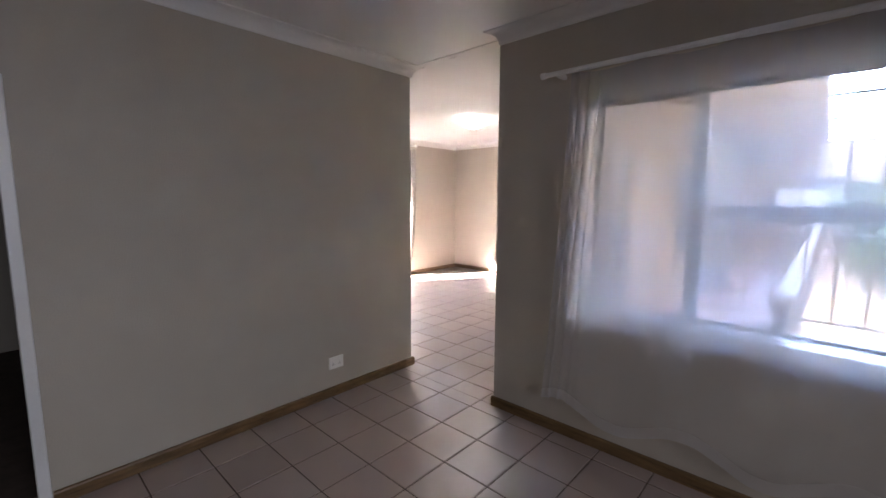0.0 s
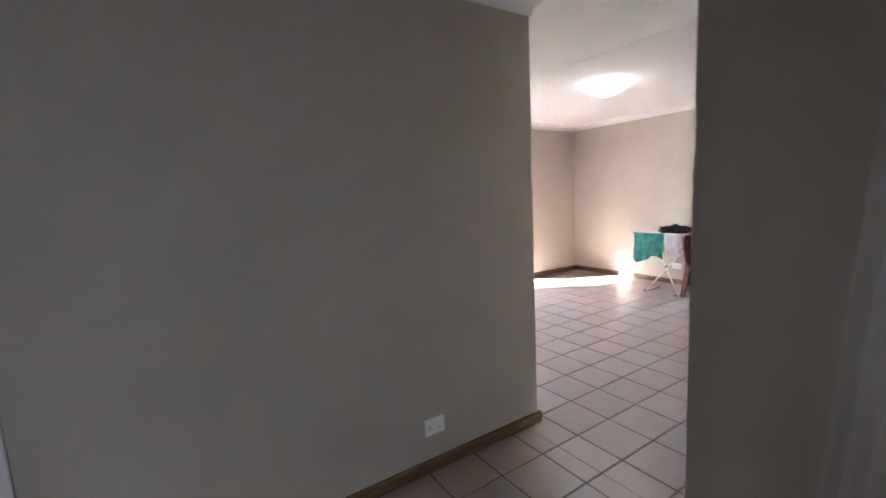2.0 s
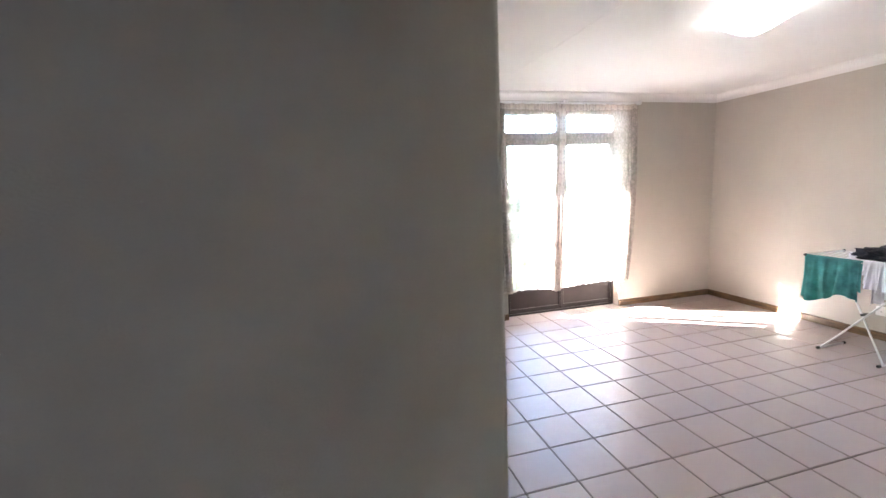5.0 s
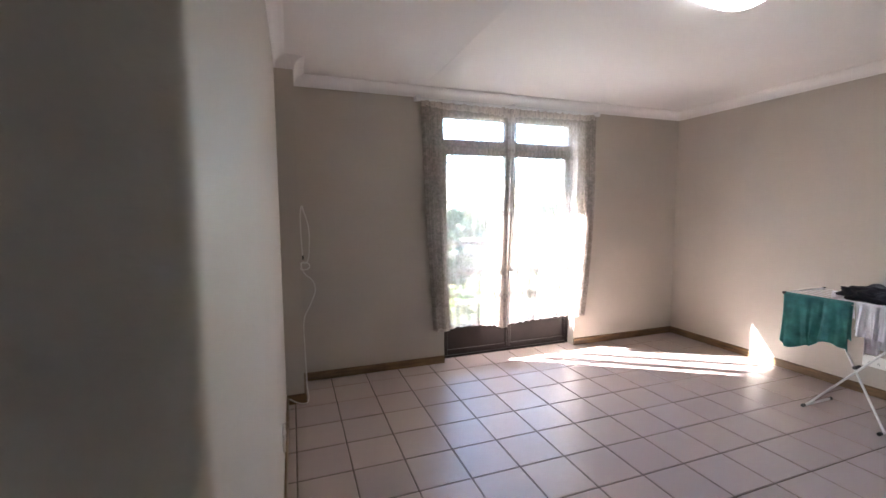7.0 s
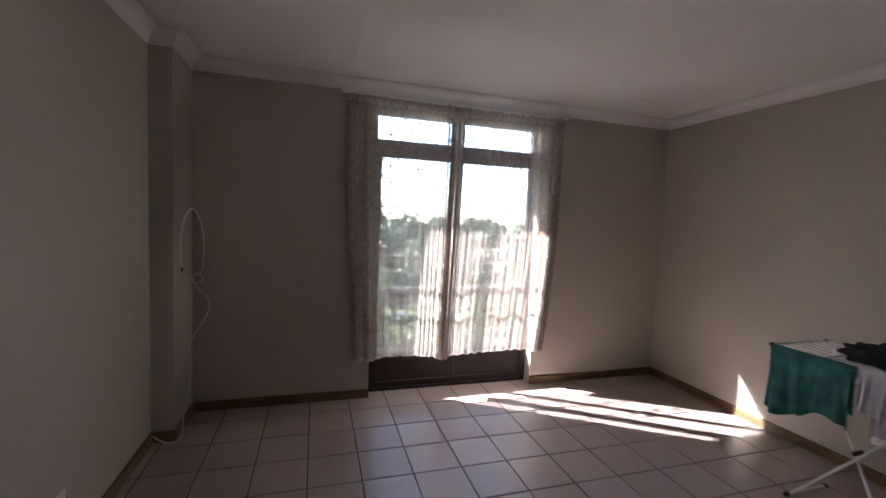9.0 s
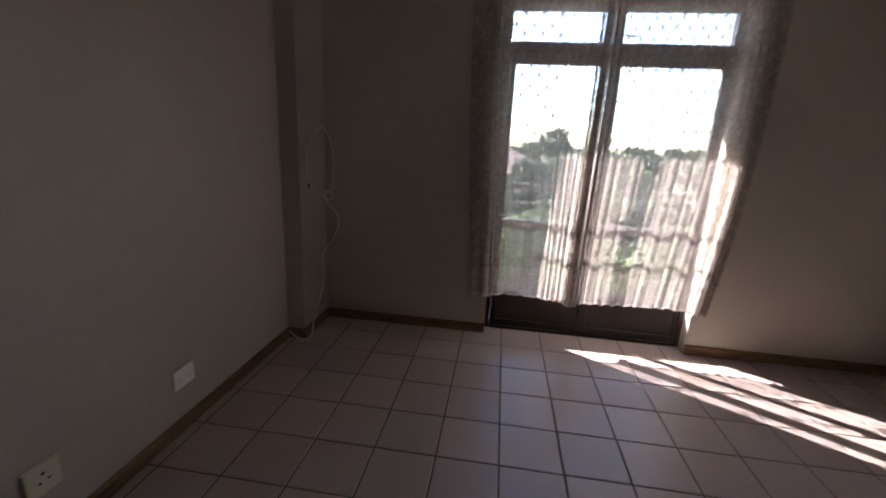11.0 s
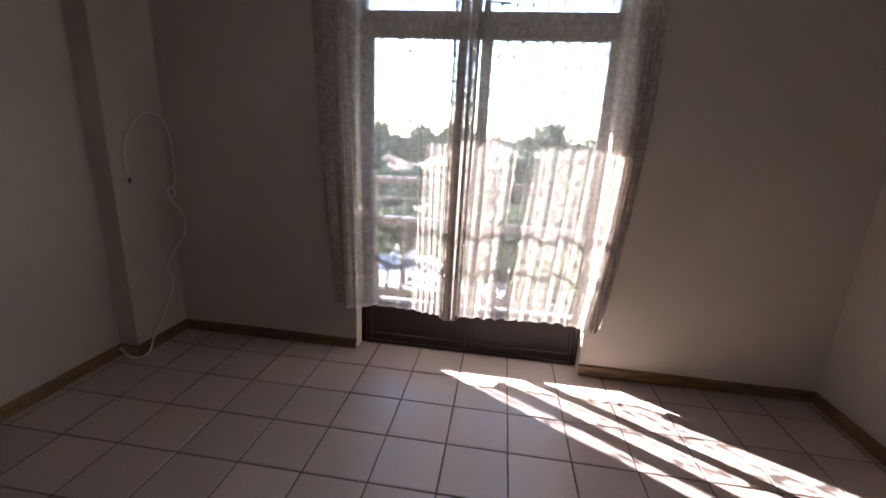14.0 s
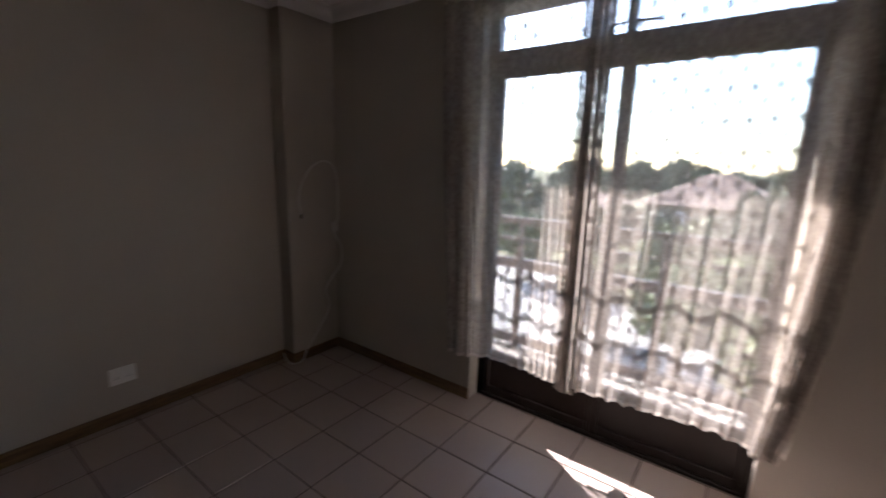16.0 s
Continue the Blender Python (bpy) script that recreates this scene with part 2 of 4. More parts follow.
setting("wall_back", bm, PAINT, "plain beige-grey wall closing the dining room", "wall")
bm = bmesh.new()
box(bm, -4.8, -0.14, 3.0, 3.2, 0, HC)
box(bm, -4.8, -4.6, 0.14, 3.0, 0, HC)
setting("wall_bedroom", bm, PAINT, "plain wall of the unlit side room", "wall")
bm = bmesh.new()
box(bm, BACK_X - 0.2, XW, BACK_Y - 0.2, YF, HC, HC + 0.15)
box(bm, XW, XR, YS, YF, HC, HC + 0.15)
setting("ceiling", bm, WHITE, "white painted board ceiling", "ceiling")
setting("floor", prism(bmesh.new(), [(-5, -5), (XW + 0.1, -5), (XW + 0.1, YS - 0.1), (XR + 0.1, YS - 0.1), (XR + 0.1, DYO - 0.02), (-5, DYO - 0.02)], -0.2, -0.004), GROUT,
        "dark brown grout bed under ceramic floor tiles", "floor")


def cornice(bm, a, b, inward, cut0=0, cut1=0):
    """A coved cornice from a to b along a wall; cut +1 or -1 mitres an end for an outside or an inside corner."""
    a, b, inn = Vector((*a, 0)), Vector((*b, 0)), Vector((*inward, 0))
    d = (b - a).normalized()
    prof = [(0.0, HC - 0.082), (0.006, HC - 0.082), (0.008, HC - 0.072)]
    prof += [(0.07 - 0.062 * math.cos(t), HC - 0.072 + 0.062 * math.sin(t)) for t in np.linspace(0.12, 1.45, 7)]
    prof += [(0.072, HC - 0.008), (0.078, HC - 0.006), (0.078, HC - 0.0005), (0.0, HC - 0.0005)]
    ends = []
    for p, s, c in ((a, -1, cut0), (b, 1, cut1)):
        ends.append([bm.verts.new(p + inn * (o + 0.0005) + d * (s * c * o) + Vector((0, 0, z))) for o, z in prof])
    k = len(prof)
    for i in range(k):
        bm.faces.new((ends[0][i], ends[0][(i + 1) % k], ends[1][(i + 1) % k], ends[1][i]))
    bm.faces.new(ends[0][::-1])
    bm.faces.new(ends[1])


def skirt(bm, a, b, inward, cut0=0, cut1=0, h=0.07, t=0.014):
    a, b, inn = Vector((*a, 0)), Vector((*b, 0)), Vector((*inward, 0))
    d = (b - a).normalized()
    prof = [(0, 0), (t, 0), (t, h - 0.012), (t - 0.003, h - 0.004), (t - 0.007, h), (0, h)]
    ends = []
    for p, s, c in ((a, -1, cut0), (b, 1, cut1)):
        ends.append([bm.verts.new(p + inn * (o + 0.0005) + d * (s * c * o) + Vector((0, 0, z + 0.0005))) for o, z in prof])
    k = len(prof)
    for i in range(k):
        bm.faces.new((ends[0][i], ends[0][(i + 1) % k], ends[1][(i + 1) % k], ends[1][i]))
    bm.faces.new(ends[0][::-1])
    bm.faces.new(ends[1])


RUNS = [
    ((BACK_X, 0), (0, 0), (0, -1), -1, 1),
    ((0, 0), (0, STEP_Y), (1, 0), 1, -1),
    ((0, STEP_Y), (STEP_X, STEP_Y), (0, -1), -1, 1),
    ((STEP_X, STEP_Y), (STEP_X, YF), (1, 0), 1, -1),
    ((STEP_X, YF), (XR, YF), (0, -1), -1, -1),
    ((XR, YF), (XR, YS), (-1, 0), -1, -1),
    ((XR, YS), (XW, YS), (0, 1), -1, 1),
    ((XW, YS), (XW, BACK_Y), (-1, 0), 1, -1),
]
for a, b, inn, c0, c1 in RUNS:
    bm = bmesh.new()
    cornice(bm, a, b, inn, c0, c1)
    setting("trim", bm, WHITE, "white coved plaster cornice", "cornice")
for a, b, inn, c0, c1 in RUNS:
    pieces = [(a, b, c0, c1)]
    if a == (STEP_X, YF):
        pieces = [(a, (DX0, YF), c0, 0), ((DX1, YF), b, 0, c1)]
    elif a == (BACK_X, 0):
        pieces = [(a, (AX0 - 0.04, 0), c0, 0), ((AX1 + 0.04, 0), b, 0, c1)]
    for p, q, e0, e1 in pieces:
        bm = bmesh.new()
        skirt(bm, p, q, inn, e0, e1)
        setting("baseboard", bm, WOOD, "varnished brown pine skirting board", "skirting")

# joint strip and hook in the ceiling between the two rooms
setting("trim", bx(-0.01, 0.05, YS + 0.08, 0.03, HC - 0.006, HC - 0.0005, bevel=0.002), WHITE, "flat white joint strip across the ceiling", "trim")
setting("trim", bx(1.19, 1.22, YS + 0.08, YF - 0.08, HC - 0.0022, HC - 0.0004, bevel=0.0008), WHITE, "painted-over ceiling board seam", "trim")
hook = tagged(link("ceiling_hook", tube(tb((0.012, -0.462, HC), (0.012, -0.462, HC - 0.02), 0.004), (0.012, -0.462, HC - 0.02), (-0.02, -0.43, HC - 0.028), 0.004), WHITE), "small white painted hook in the ceiling", "hook")

# ---- doors and window ----


def bedroom_frame():
    d = thing("door_1", "white steel door frame with a dark room beyond", "door frame")
    tagged(d, kind="structure")
    for x in (AX0, AX1):
        s = 1 if x == AX0 else -1
        bm = bmesh.new()
        x0, x1 = sorted((x - s * 0.035, x + s * 0.012))
        box(bm, x0, x1, -0.018, -0.0005, 0, AZ + 0.035, bevel=0.004)
        x0, x1 = sorted((x + s * 0.0005, x + s * 0.012))
        box(bm, x0, x1, -0.0005, 0.14, 0, AZ - 0.012)
        part("jamb", bm, TRIM, d)
    bm = box(bmesh.new(), AX0 + 0.012, AX1 - 0.012, -0.018, -0.0005, AZ - 0.012, AZ + 0.035, bevel=0.004)
    box(bm, AX0 + 0.012, AX1 - 0.012, 0.0, 0.14, AZ - 0.012, AZ - 0.0005)
    part("head", bm, TRIM, d)


bedroom_frame()


def glazed_doors():
    d = tagged(thing("door_2", "dark brown steel double glazed door with fanlights, closed", "glazed door"), kind="structure")
    y0, y1 = YF + 0.108, YF + 0.148
    xm = (DX0 + DX1) / 2 - 0.005
    f = 0.034
    bm = box(bmesh.new(), DX0, DX0 + f, y0 - 0.01, y1 + 0.02, 0.0, 2.33, bevel=0.003)
    part("frame_jamb", bm, BROWN, d)
    part("frame_jamb", bx(DX1 - f, DX1, y0 - 0.01, y1 + 0.02, 0.0, 2.33, bevel=0.003), BROWN, d)
    part("frame_head", bx(DX0 + f, DX1 - f, y0 - 0.01, y1 + 0.02, 2.29, 2.33, bevel=0.003), BROWN, d)
    part("transom", bx(DX0 + f, DX1 - f, y0 - 0.014, y1 + 0.02, 1.995, 2.095, bevel=0.005), BROWN, d)
    part("mullion", bx(xm - 0.018, xm + 0.018, y0 - 0.01, y1 + 0.02, 2.095, 2.29, bevel=0.003), BROWN, d)
    part("threshold", bx(DX0 + f, DX1 - f, y0 - 0.012, y1 + 0.03, 0.0, 0.022, bevel=0.003), BROWN, d)
    for a, b in ((DX0 + f, xm), (xm, DX1 - f)):
        leaf = part("leaf", bx(a + 0.0005, a + 0.042, y0, y1, 0.0215, 1.995, bevel=0.004), BROWN, d)
        part("stile", bx(b - 0.022, b - 0.0005, y0, y1, 0.0215, 1.995, bevel=0.004), BROWN, leaf)
        part("top_rail", bx(a + 0.042, b - 0.022, y0, y1, 1.955, 1.995, bevel=0.004), BROWN, leaf)
        part("lock_rail", bx(a + 0.042, b - 0.022, y0, y1, 0.275, 0.315, bevel=0.004), BROWN, leaf)
        bm = box(bmesh.new(), a + 0.042, b - 0.022, y0 + 0.014, y1 - 0.012, 0.026, 0.275)
        part("kick_panel", bm, BROWN, leaf, "dark brown sheet steel lower panel")
        part("bottom_rail", bx(a + 0.042, b - 0.022, y0, y1, 0.0215, 0.075, bevel=0.004), BROWN, leaf)
        pane = part("pane", bx(a + 0.042, b - 0.022, y0 + 0.018, y0 + 0.022, 0.315, 1.955), GLASS, leaf)
        pane.visible_shadow = False
        fan = part("fanlight_pane", bx(a + 0.01, b - 0.018, y0 + 0.018, y0 + 0.022, 2.095, 2.29), GLASS, d)
        fan.visible_shadow = False
    bm = tb((xm + 0.03, y0 - 0.03, 2.135), (xm + 0.13, y0 - 0.03, 2.128), 0.006)
    tube(bm, (xm - 0.1, y0 - 0.03, 2.13), (xm + 0.03, y0 - 0.03, 2.135), 0.004)
    part("stay", bm, BLACK, d, "black window stay")
    bm = box(bmesh.new(), xm + 0.012, xm + 0.034, y0 - 0.008, y0, 0.93, 1.09, bevel=0.003)
    tube(bm, (xm + 0.023, y0 - 0.008, 1.03), (xm + 0.023, y0 - 0.05, 1.03), 0.007)
    tube(bm, (xm + 0.018, y0 - 0.05, 1.03), (xm + 0.12, y0 - 0.052, 1.03), 0.008)
    part("handle", bm, BROWN, d, "brown lever handle")


glazed_doors()
setting("trim", bx(DX0, DX1, YF + 0.001, YF + 0.097, 2.29, 2.3295), PAINT, "painted plaster lintel over the doors", "lintel")


def dining_window():
    w = tagged(thing("window_1", "brown-grey steel window with burglar bars", "window"), kind="structure")
    x0, x1, f = 0.045, 0.08, 0.024
    ym, zt = -2.085, 1.39
    part("window_frame", bx(x0, x1, WY1 - f, WY1, WZ0, WZ1, bevel=0.003), BROWN, w)
    part("window_frame", bx(x0, x1, WY0, WY0 + f, WZ0, WZ1, bevel=0.003), BROWN, w)
    part("window_frame", bx(x0, x1, WY0 + f, WY1 - f, WZ1 - f, WZ1, bevel=0.003), BROWN, w)
    part("window_frame", bx(x0, x1, WY0 + f, WY1 - f, WZ0, WZ0 + f, bevel=0.003), BROWN, w)
    part("mullion", bx(x0 - 0.01, x1, ym - 0.03, ym + 0.03, WZ0 + f, WZ1 - f, bevel=0.003), BROWN, w)
    part("transom", bx(x0 - 0.01, x1, WY0 + f, ym - 0.03, zt - 0.03, zt + 0.03, bevel=0.003), BROWN, w)
    for a, b, c, e in ((ym + 0.03, WY1 - f, WZ0 + f, WZ1 - f), (WY0 + f, ym - 0.03, WZ0 + f, zt - 0.03), (WY0 + f, ym - 0.03, zt + 0.03, WZ1 - f)):
        p = part("pane", bx(0.06, 0.064, a, b, c, e), DIMMED, w)
        p.visible_shadow = False
    sill = part("window_sill", bx(XW - 0.012, x0, WY0 + 0.001, WY1 - 0.001, WZ0, WZ0 + 0.012, bevel=0.004), TRIM, w, "white painted sill")
    # welded bars: four runs along, uprights above and below the transom, short rungs between them
    g = part("burglar_bars", tb((0.1, WY0 + 0.02, 1.90), (0.1, ym, 1.90), 0.006), STEEL, w, "welded steel burglar bars")
    for z in (1.505, 1.295, 0.90):
        part("bar", tb((0.1, WY0 + 0.02, z), (0.1, ym, z), 0.006), STEEL, g)
    for k in range(8):
        y = -2.20 - 0.108 * k
        part("bar", tb((0.1, y, 1.505), (0.1, y, 1.90), 0.005), STEEL, g)
        part("bar", tb((0.1, y, 0.90), (0.1, y, 1.295), 0.005), STEEL, g)
        if k < 7:
            z = (1.61, 1.80)[k % 2]
            part("bar", tb((0.1, y, z), (0.1, y - 0.108, z), 0.005), STEEL, g)
            z = (1.0, 1.19)[k % 2]
            part("bar", tb((0.1, y, z), (0.1, y - 0.108, z), 0.005), STEEL, g)


dining_window()


# ---- curtains ----
def cloth(name, label, mat_, xs, zs, place, category):
    """A hanging cloth: place(u, v) gives the point for a share u along and v down; UV in metres."""
    bm = bmesh.new()
    uvl = bm.loops.layers.uv.new("UVMap")
    grid = [[bm.verts.new(place(u, v)[:3]) for u in xs] for v in zs]
    uvs = [[place(u, v)[3:] for u in xs] for v in zs]
    for j in range(len(zs) - 1):
        for i in range(len(xs) - 1):
            f = bm.faces.new((grid[j][i], grid[j][i + 1], grid[j + 1][i + 1], grid[j + 1][i]))
            for lp, (jj, ii) in zip(f.loops, ((j, i), (j, i + 1), (j + 1, i + 1), (j + 1, i))):
                lp[uvl].uv = uvs[jj][ii]
    ob = link(name, bm, mat_, True)
    return tagged(ob, label, category)


def smooth01(a, b, x):
    t = min(1, max(0, (x - a) / (b - a)))
    return t * t * (3 - 2 * t)


def lace_panel(side):
    """One lace curtain: bunched at the outer edge, thin over the glass, gathered again at the meeting edge."""
    def place(u, v):
        # u from 0 at the outer edge to 1 at the meeting edge; the knots say which share hangs where
        top = 2.37
        if side < 0:
            xk = [(0.0, 1.17), (0.36, 1.365), (0.58, 1.76), (0.84, 1.945), (1.0, 2.035)]
            flare = (1 - u) * (0.09 * v - 0.015 * math.sin(math.pi * v))
        else:
            xk = [(0.0, 2.995), (0.26, 2.89), (0.31, 2.81), (0.88, 2.11), (1.0, 2.03)]
            flare = (1 - u) * (0.02 * math.sin(math.pi * v) - 0.10 * v * v)
        us, ps = zip(*xk)
        x = float(np.interp(u, us, ps))
        bunch = 1 - smooth01(us[1] - 0.05, us[1] + 0.03, u) + smooth01(us[3] - 0.05, us[3] + 0.05, u)
        width = 2.1
        s = u * width
        hem = 0.012 * abs(math.sin(s * 21)) - 0.01 * math.sin(s * 2.3)
        length = 2.045 - 0.035 * smooth01(us[3], 1, u) * -1 - 0.02 * (1 - smooth01(0, us[1], u)) + hem
        ph = 0.6 * math.sin(3 * v + 5 * u)
        fold = bunch * (0.034 * math.sin(s * 62 + ph) + 0.012 * math.sin(s * 139)) + (1 - bunch) * (0.4 + 0.6 * v) * (0.012 * math.sin(s * 47 + 2 * ph) + 0.007 * math.sin(s * 79 - 3 * ph))
        dx = bunch * 0.018 * math.cos(s * 62 + ph) + (1 - bunch) * 0.006 * (0.3 + 0.7 * v) * smooth01(us[2] - 0.06, us[2] + 0.04, u) * math.cos(s * 47 + 2 * ph)
        drift = 0.02 * math.sin(2.2 * v + 3 * u) * v
        head = 1 - smooth01(0.0, 0.05, v)
        fold += head * (0.012 * math.sin(s * 93) + 0.006 * math.sin(s * 151 + 1))
        z = top - v * length + head * 0.010 * math.sin(s * 46) * math.sin(s * 7 + 1)
        outer = 1 - smooth01(us[1] - 0.06, us[1] + 0.1, u)
        y = YF - 0.072 + fold * (0.45 + 0.55 * v) * (1 if outer > 0.5 else 0.6) + drift * 0.5 + (1 - outer) * 0.075 * smooth01(0.2, 1, v)
        return (x + flare + dx + drift, y, z, s, (1 - v) * length)

    lab = "cream flowered lace curtain with a scalloped hem"
    return cloth("lace_curtain", lab, LACE, np.linspace(0, 1, 420), np.linspace(0, 1, 64), place, "curtain")


lace_panel(-1)["group"] = "lace curtains at the glazed doors"
lace_panel(1)["group"] = "lace curtains at the glazed doors"
rail = thing("curtain_rail", "white curtain rail above the glazed doors", "curtain rail", (1.14, YF - 0.06, 2.385))
bm = box(bmesh.new(), 0, 1.92, -0.014, 0.014, -0.012, 0.016, bevel=0.004)
part("track", bm, TRIM, rail)
for x in (0.0, 0.95, 1.90):
    part("bracket", bx(x - 0.02, x + 0.02, -0.02, 0.0595, -0.004, 0.034, bevel=0.003), TRIM, rail)


def voile():
    def place(u, v):
        s = u * 3.0
        y_top, y_bot = -1.50 - u * 1.85, -1.40 - u * 1.95
        y = y_top + (y_bot - y_top) * v ** 1.3
        gather = 1 - smooth01(0.03, 0.13, u)
        fold = (0.003 + 0.009 * v) * math.sin(s * 9 + 1.5 * math.sin(2 * v)) + gather * 0.011 * math.sin(s * 70) + 0.002 * math.sin(s * 31 + v)
        sag = 0.02 * abs(math.sin(s * 5.0)) * (1 - v) ** 6
        length = 1.90 - 0.05 * math.sin(s * 6.6 + 0.3)
        x = -0.195 + fold - 0.05 * v * (1 - 0.3 * u)
        return (x, y + gather * 0.01 * math.cos(s * 70), 2.135 - sag - v * length, s, (1 - v) * length)

    return cloth("voile_curtain", "plain white voile curtain hung over the window", VOILE, np.linspace(0, 1, 300), np.linspace(0, 1, 60), place, "curtain")


voile()
rail = thing("curtain_rod", "white plastic curtain rod on brackets", "curtain rod", (-0.195, -1.32, 2.145))
part("rod", tb((0, 0, 0), (0, -0.95, -0.002), 0.014), TRIM, rail)
part("rod", tb((0, -0.93, -0.002), (0, -2.05, -0.004), 0.017), TRIM, rail)
for y in (-0.09, -1.95):
    part("bracket", bx(0.0, 0.0945, y - 0.012, y + 0.012, -0.02, 0.004, bevel=0.003), TRIM, rail)
part("end_cap", tb((0, 0.012, 0), (0, -0.01, 0), 0.018), TRIM, rail)

# ---- lamp ----
lamp = thing("ceiling_light", "lit square ceiling light with a curved white glass", "ceiling light", (2.12, 1.03, HC))
bm = bmesh.new()
k = 16
g = [[None] * (k + 1) for _ in range(k + 1)]
for i in range(k + 1):
    for j in range(k + 1):
        a, b = i / k * 2 - 1, j / k * 2 - 1
        sq = 1 - 0.08 * (a * a * b * b)
        g[i][j] = bm.verts.new((a * 0.158 * sq, b * 0.158 * sq, -0.045 - 0.08 * math.cos(a * 1.45) * math.cos(b * 1.45)))
for i in range(k):
    for j in range(k):
        bm.faces.new((g[i][j], g[i][j + 1], g[i + 1][j + 1], g[i + 1][j]))
bmesh.ops.solidify(bm, geom=bm.faces[:], thickness=0.004)
part("shade", bm, glow_mat("lamp_glass", (1.0, 0.96, 0.9), 0.3), lamp, "glowing white bent glass", True)
part("base", bx(-0.125, 0.125, -0.125, 0.125, -0.04, -0.0005, bevel=0.006), WHITE_STEEL, lamp)
for a, b in ((1, 0), (-1, 0), (0, 1), (0, -1)):
    p, q = sorted((a * 0.12, a * 0.166)) if a else (-0.006, 0.006)
    m, n = sorted((b * 0.12, b * 0.166)) if b else (-0.006, 0.006)
    part("clip", bx(p, q, m, n, -0.046, -0.036), STEEL, lamp)

# ---- loose things in the living room ----
def bm_join(bms):
    out = bmesh.new()
    for b in bms:
        me = bpy.data.meshes.new("t")
        b.to_mesh(me)
        b.free()
        out.from_mesh(me)
        bpy.data.meshes.remove(me)
    return out


def socket(name, label, at, turn, w, h, holes, material, depth=0.012):
    s = thing(name, label, "socket")
    s.matrix_basis = Matrix.Translation(at) @ Matrix.Rotation(radians(turn), 4, "Z")
    # the plate faces local -y, its back on the wall
    part("plate", bx(-w / 2, w / 2, -depth, -0.0005, -h / 2, h / 2, bevel=0.004, seg=2), material, s)
    if holes == 3:
        for x, z, r in ((0, 0.022, 0.006), (-0.014, -0.008, 0.005), (0.016, -0.006, 0.005)):
            part("hole", tb((x, -depth - 0.0012, z), (x, -depth + 0.003, z), r), BLACK, s)
    else:
        for k in range(holes):
            x0 = (k - (holes - 1) / 2) * 0.055
            part("rocker", bx(x0 - 0.008, x0 + 0.008, -depth - 0.004, -depth - 0.0002, -0.008 + 0.012, 0.02, bevel=0.002), PLASTIC, s)
            for dx, dz in ((-0.007, -0.012), (0.007, -0.012), (0, -0.003)):
                part("hole", tb((x0 + dx, -depth - 0.0008, dz), (x0 + dx, -depth + 0.003, dz), 0.0026, sides=8), BLACK, s)
    return s


CREAM = mat("aged_plastic", (0.66, 0.62, 0.48), 0.35, spread=0.05)
socket("wall_socket", "white double switched socket low on the dining room wall", (-0.772, 0, 0.25), 0, 0.12, 0.09, 2, PLASTIC)
socket("wall_socket", "white double switched socket on the living room wall", (0, 1.768, 0.273), 90, 0.125, 0.095, 2, PLASTIC)
socket("telephone_socket", "cream three-hole telephone socket above the skirting", (0, 1.127, 0.275), 90, 0.112, 0.112, 3, CREAM, 0.016)
socket("wall_socket", "white double socket behind the drying rack", (XR, 1.355, 0.265), -90, 0.14, 0.085, 2, PLASTIC)

# aerial cable: a loose loop, a small coil and a wavy drop to the skirting
CABLE = mat("cable_sheath", (0.72, 0.70, 0.66), 0.4, spread=0.05)
cv = bpy.data.curves.new("aerial_cable", "CURVE")
cv.dimensions, cv.bevel_depth, cv.bevel_resolution, cv.resolution_u = "3D", 0.005, 2, 6
pts = [(0.150, 2.855, 1.093), (0.143, 2.845, 1.23), (0.143, 2.91, 1.375), (0.15, 2.99, 1.45), (0.16, 3.06, 1.47), (0.17, 3.12, 1.44), (0.195, 3.13, 1.36),
       (0.21, 3.13, 1.27), (0.208, 3.13, 1.15), (0.195, 3.13, 1.035)]
pts += [(0.165 + 0.042 * math.cos(a), 3.125 - 0.012 * math.cos(a) + 0.004 * k / 8, 0.985 + 0.03 * math.sin(a)) for k, a in enumerate(np.linspace(1.2, 14.5, 18))]
pts += [(0.168, 3.13, 0.92), (0.221, 3.13, 0.87), (0.244, 3.13, 0.79), (0.212, 3.13, 0.684), (0.15, 3.08, 0.563), (0.143, 3.05, 0.488), (0.145, 3.08, 0.391),
        (0.147, 2.99, 0.226), (0.15, 2.86, 0.075), (0.155, 2.80, 0.0045), (0.13, 2.735, 0.0045), (0.07, 2.735, 0.02), (0.02, 2.745, 0.05)]
sp = cv.splines.new("BEZIER")
sp.bezier_points.add(len(pts) - 1)
for p, c in zip(sp.bezier_points, pts):
    p.co, p.handle_left_type, p.handle_right_type = c, "AUTO", "AUTO"
cv.materials.append(CABLE)
cab = tagged(new("aerial_cable", cv), "loose white aerial cable coiled in the wall corner", "cable")
part("plug", tb((0.15, 2.855, 1.097), (0.152, 2.85, 1.07), 0.006), BLACK, cab, "small black aerial plug")


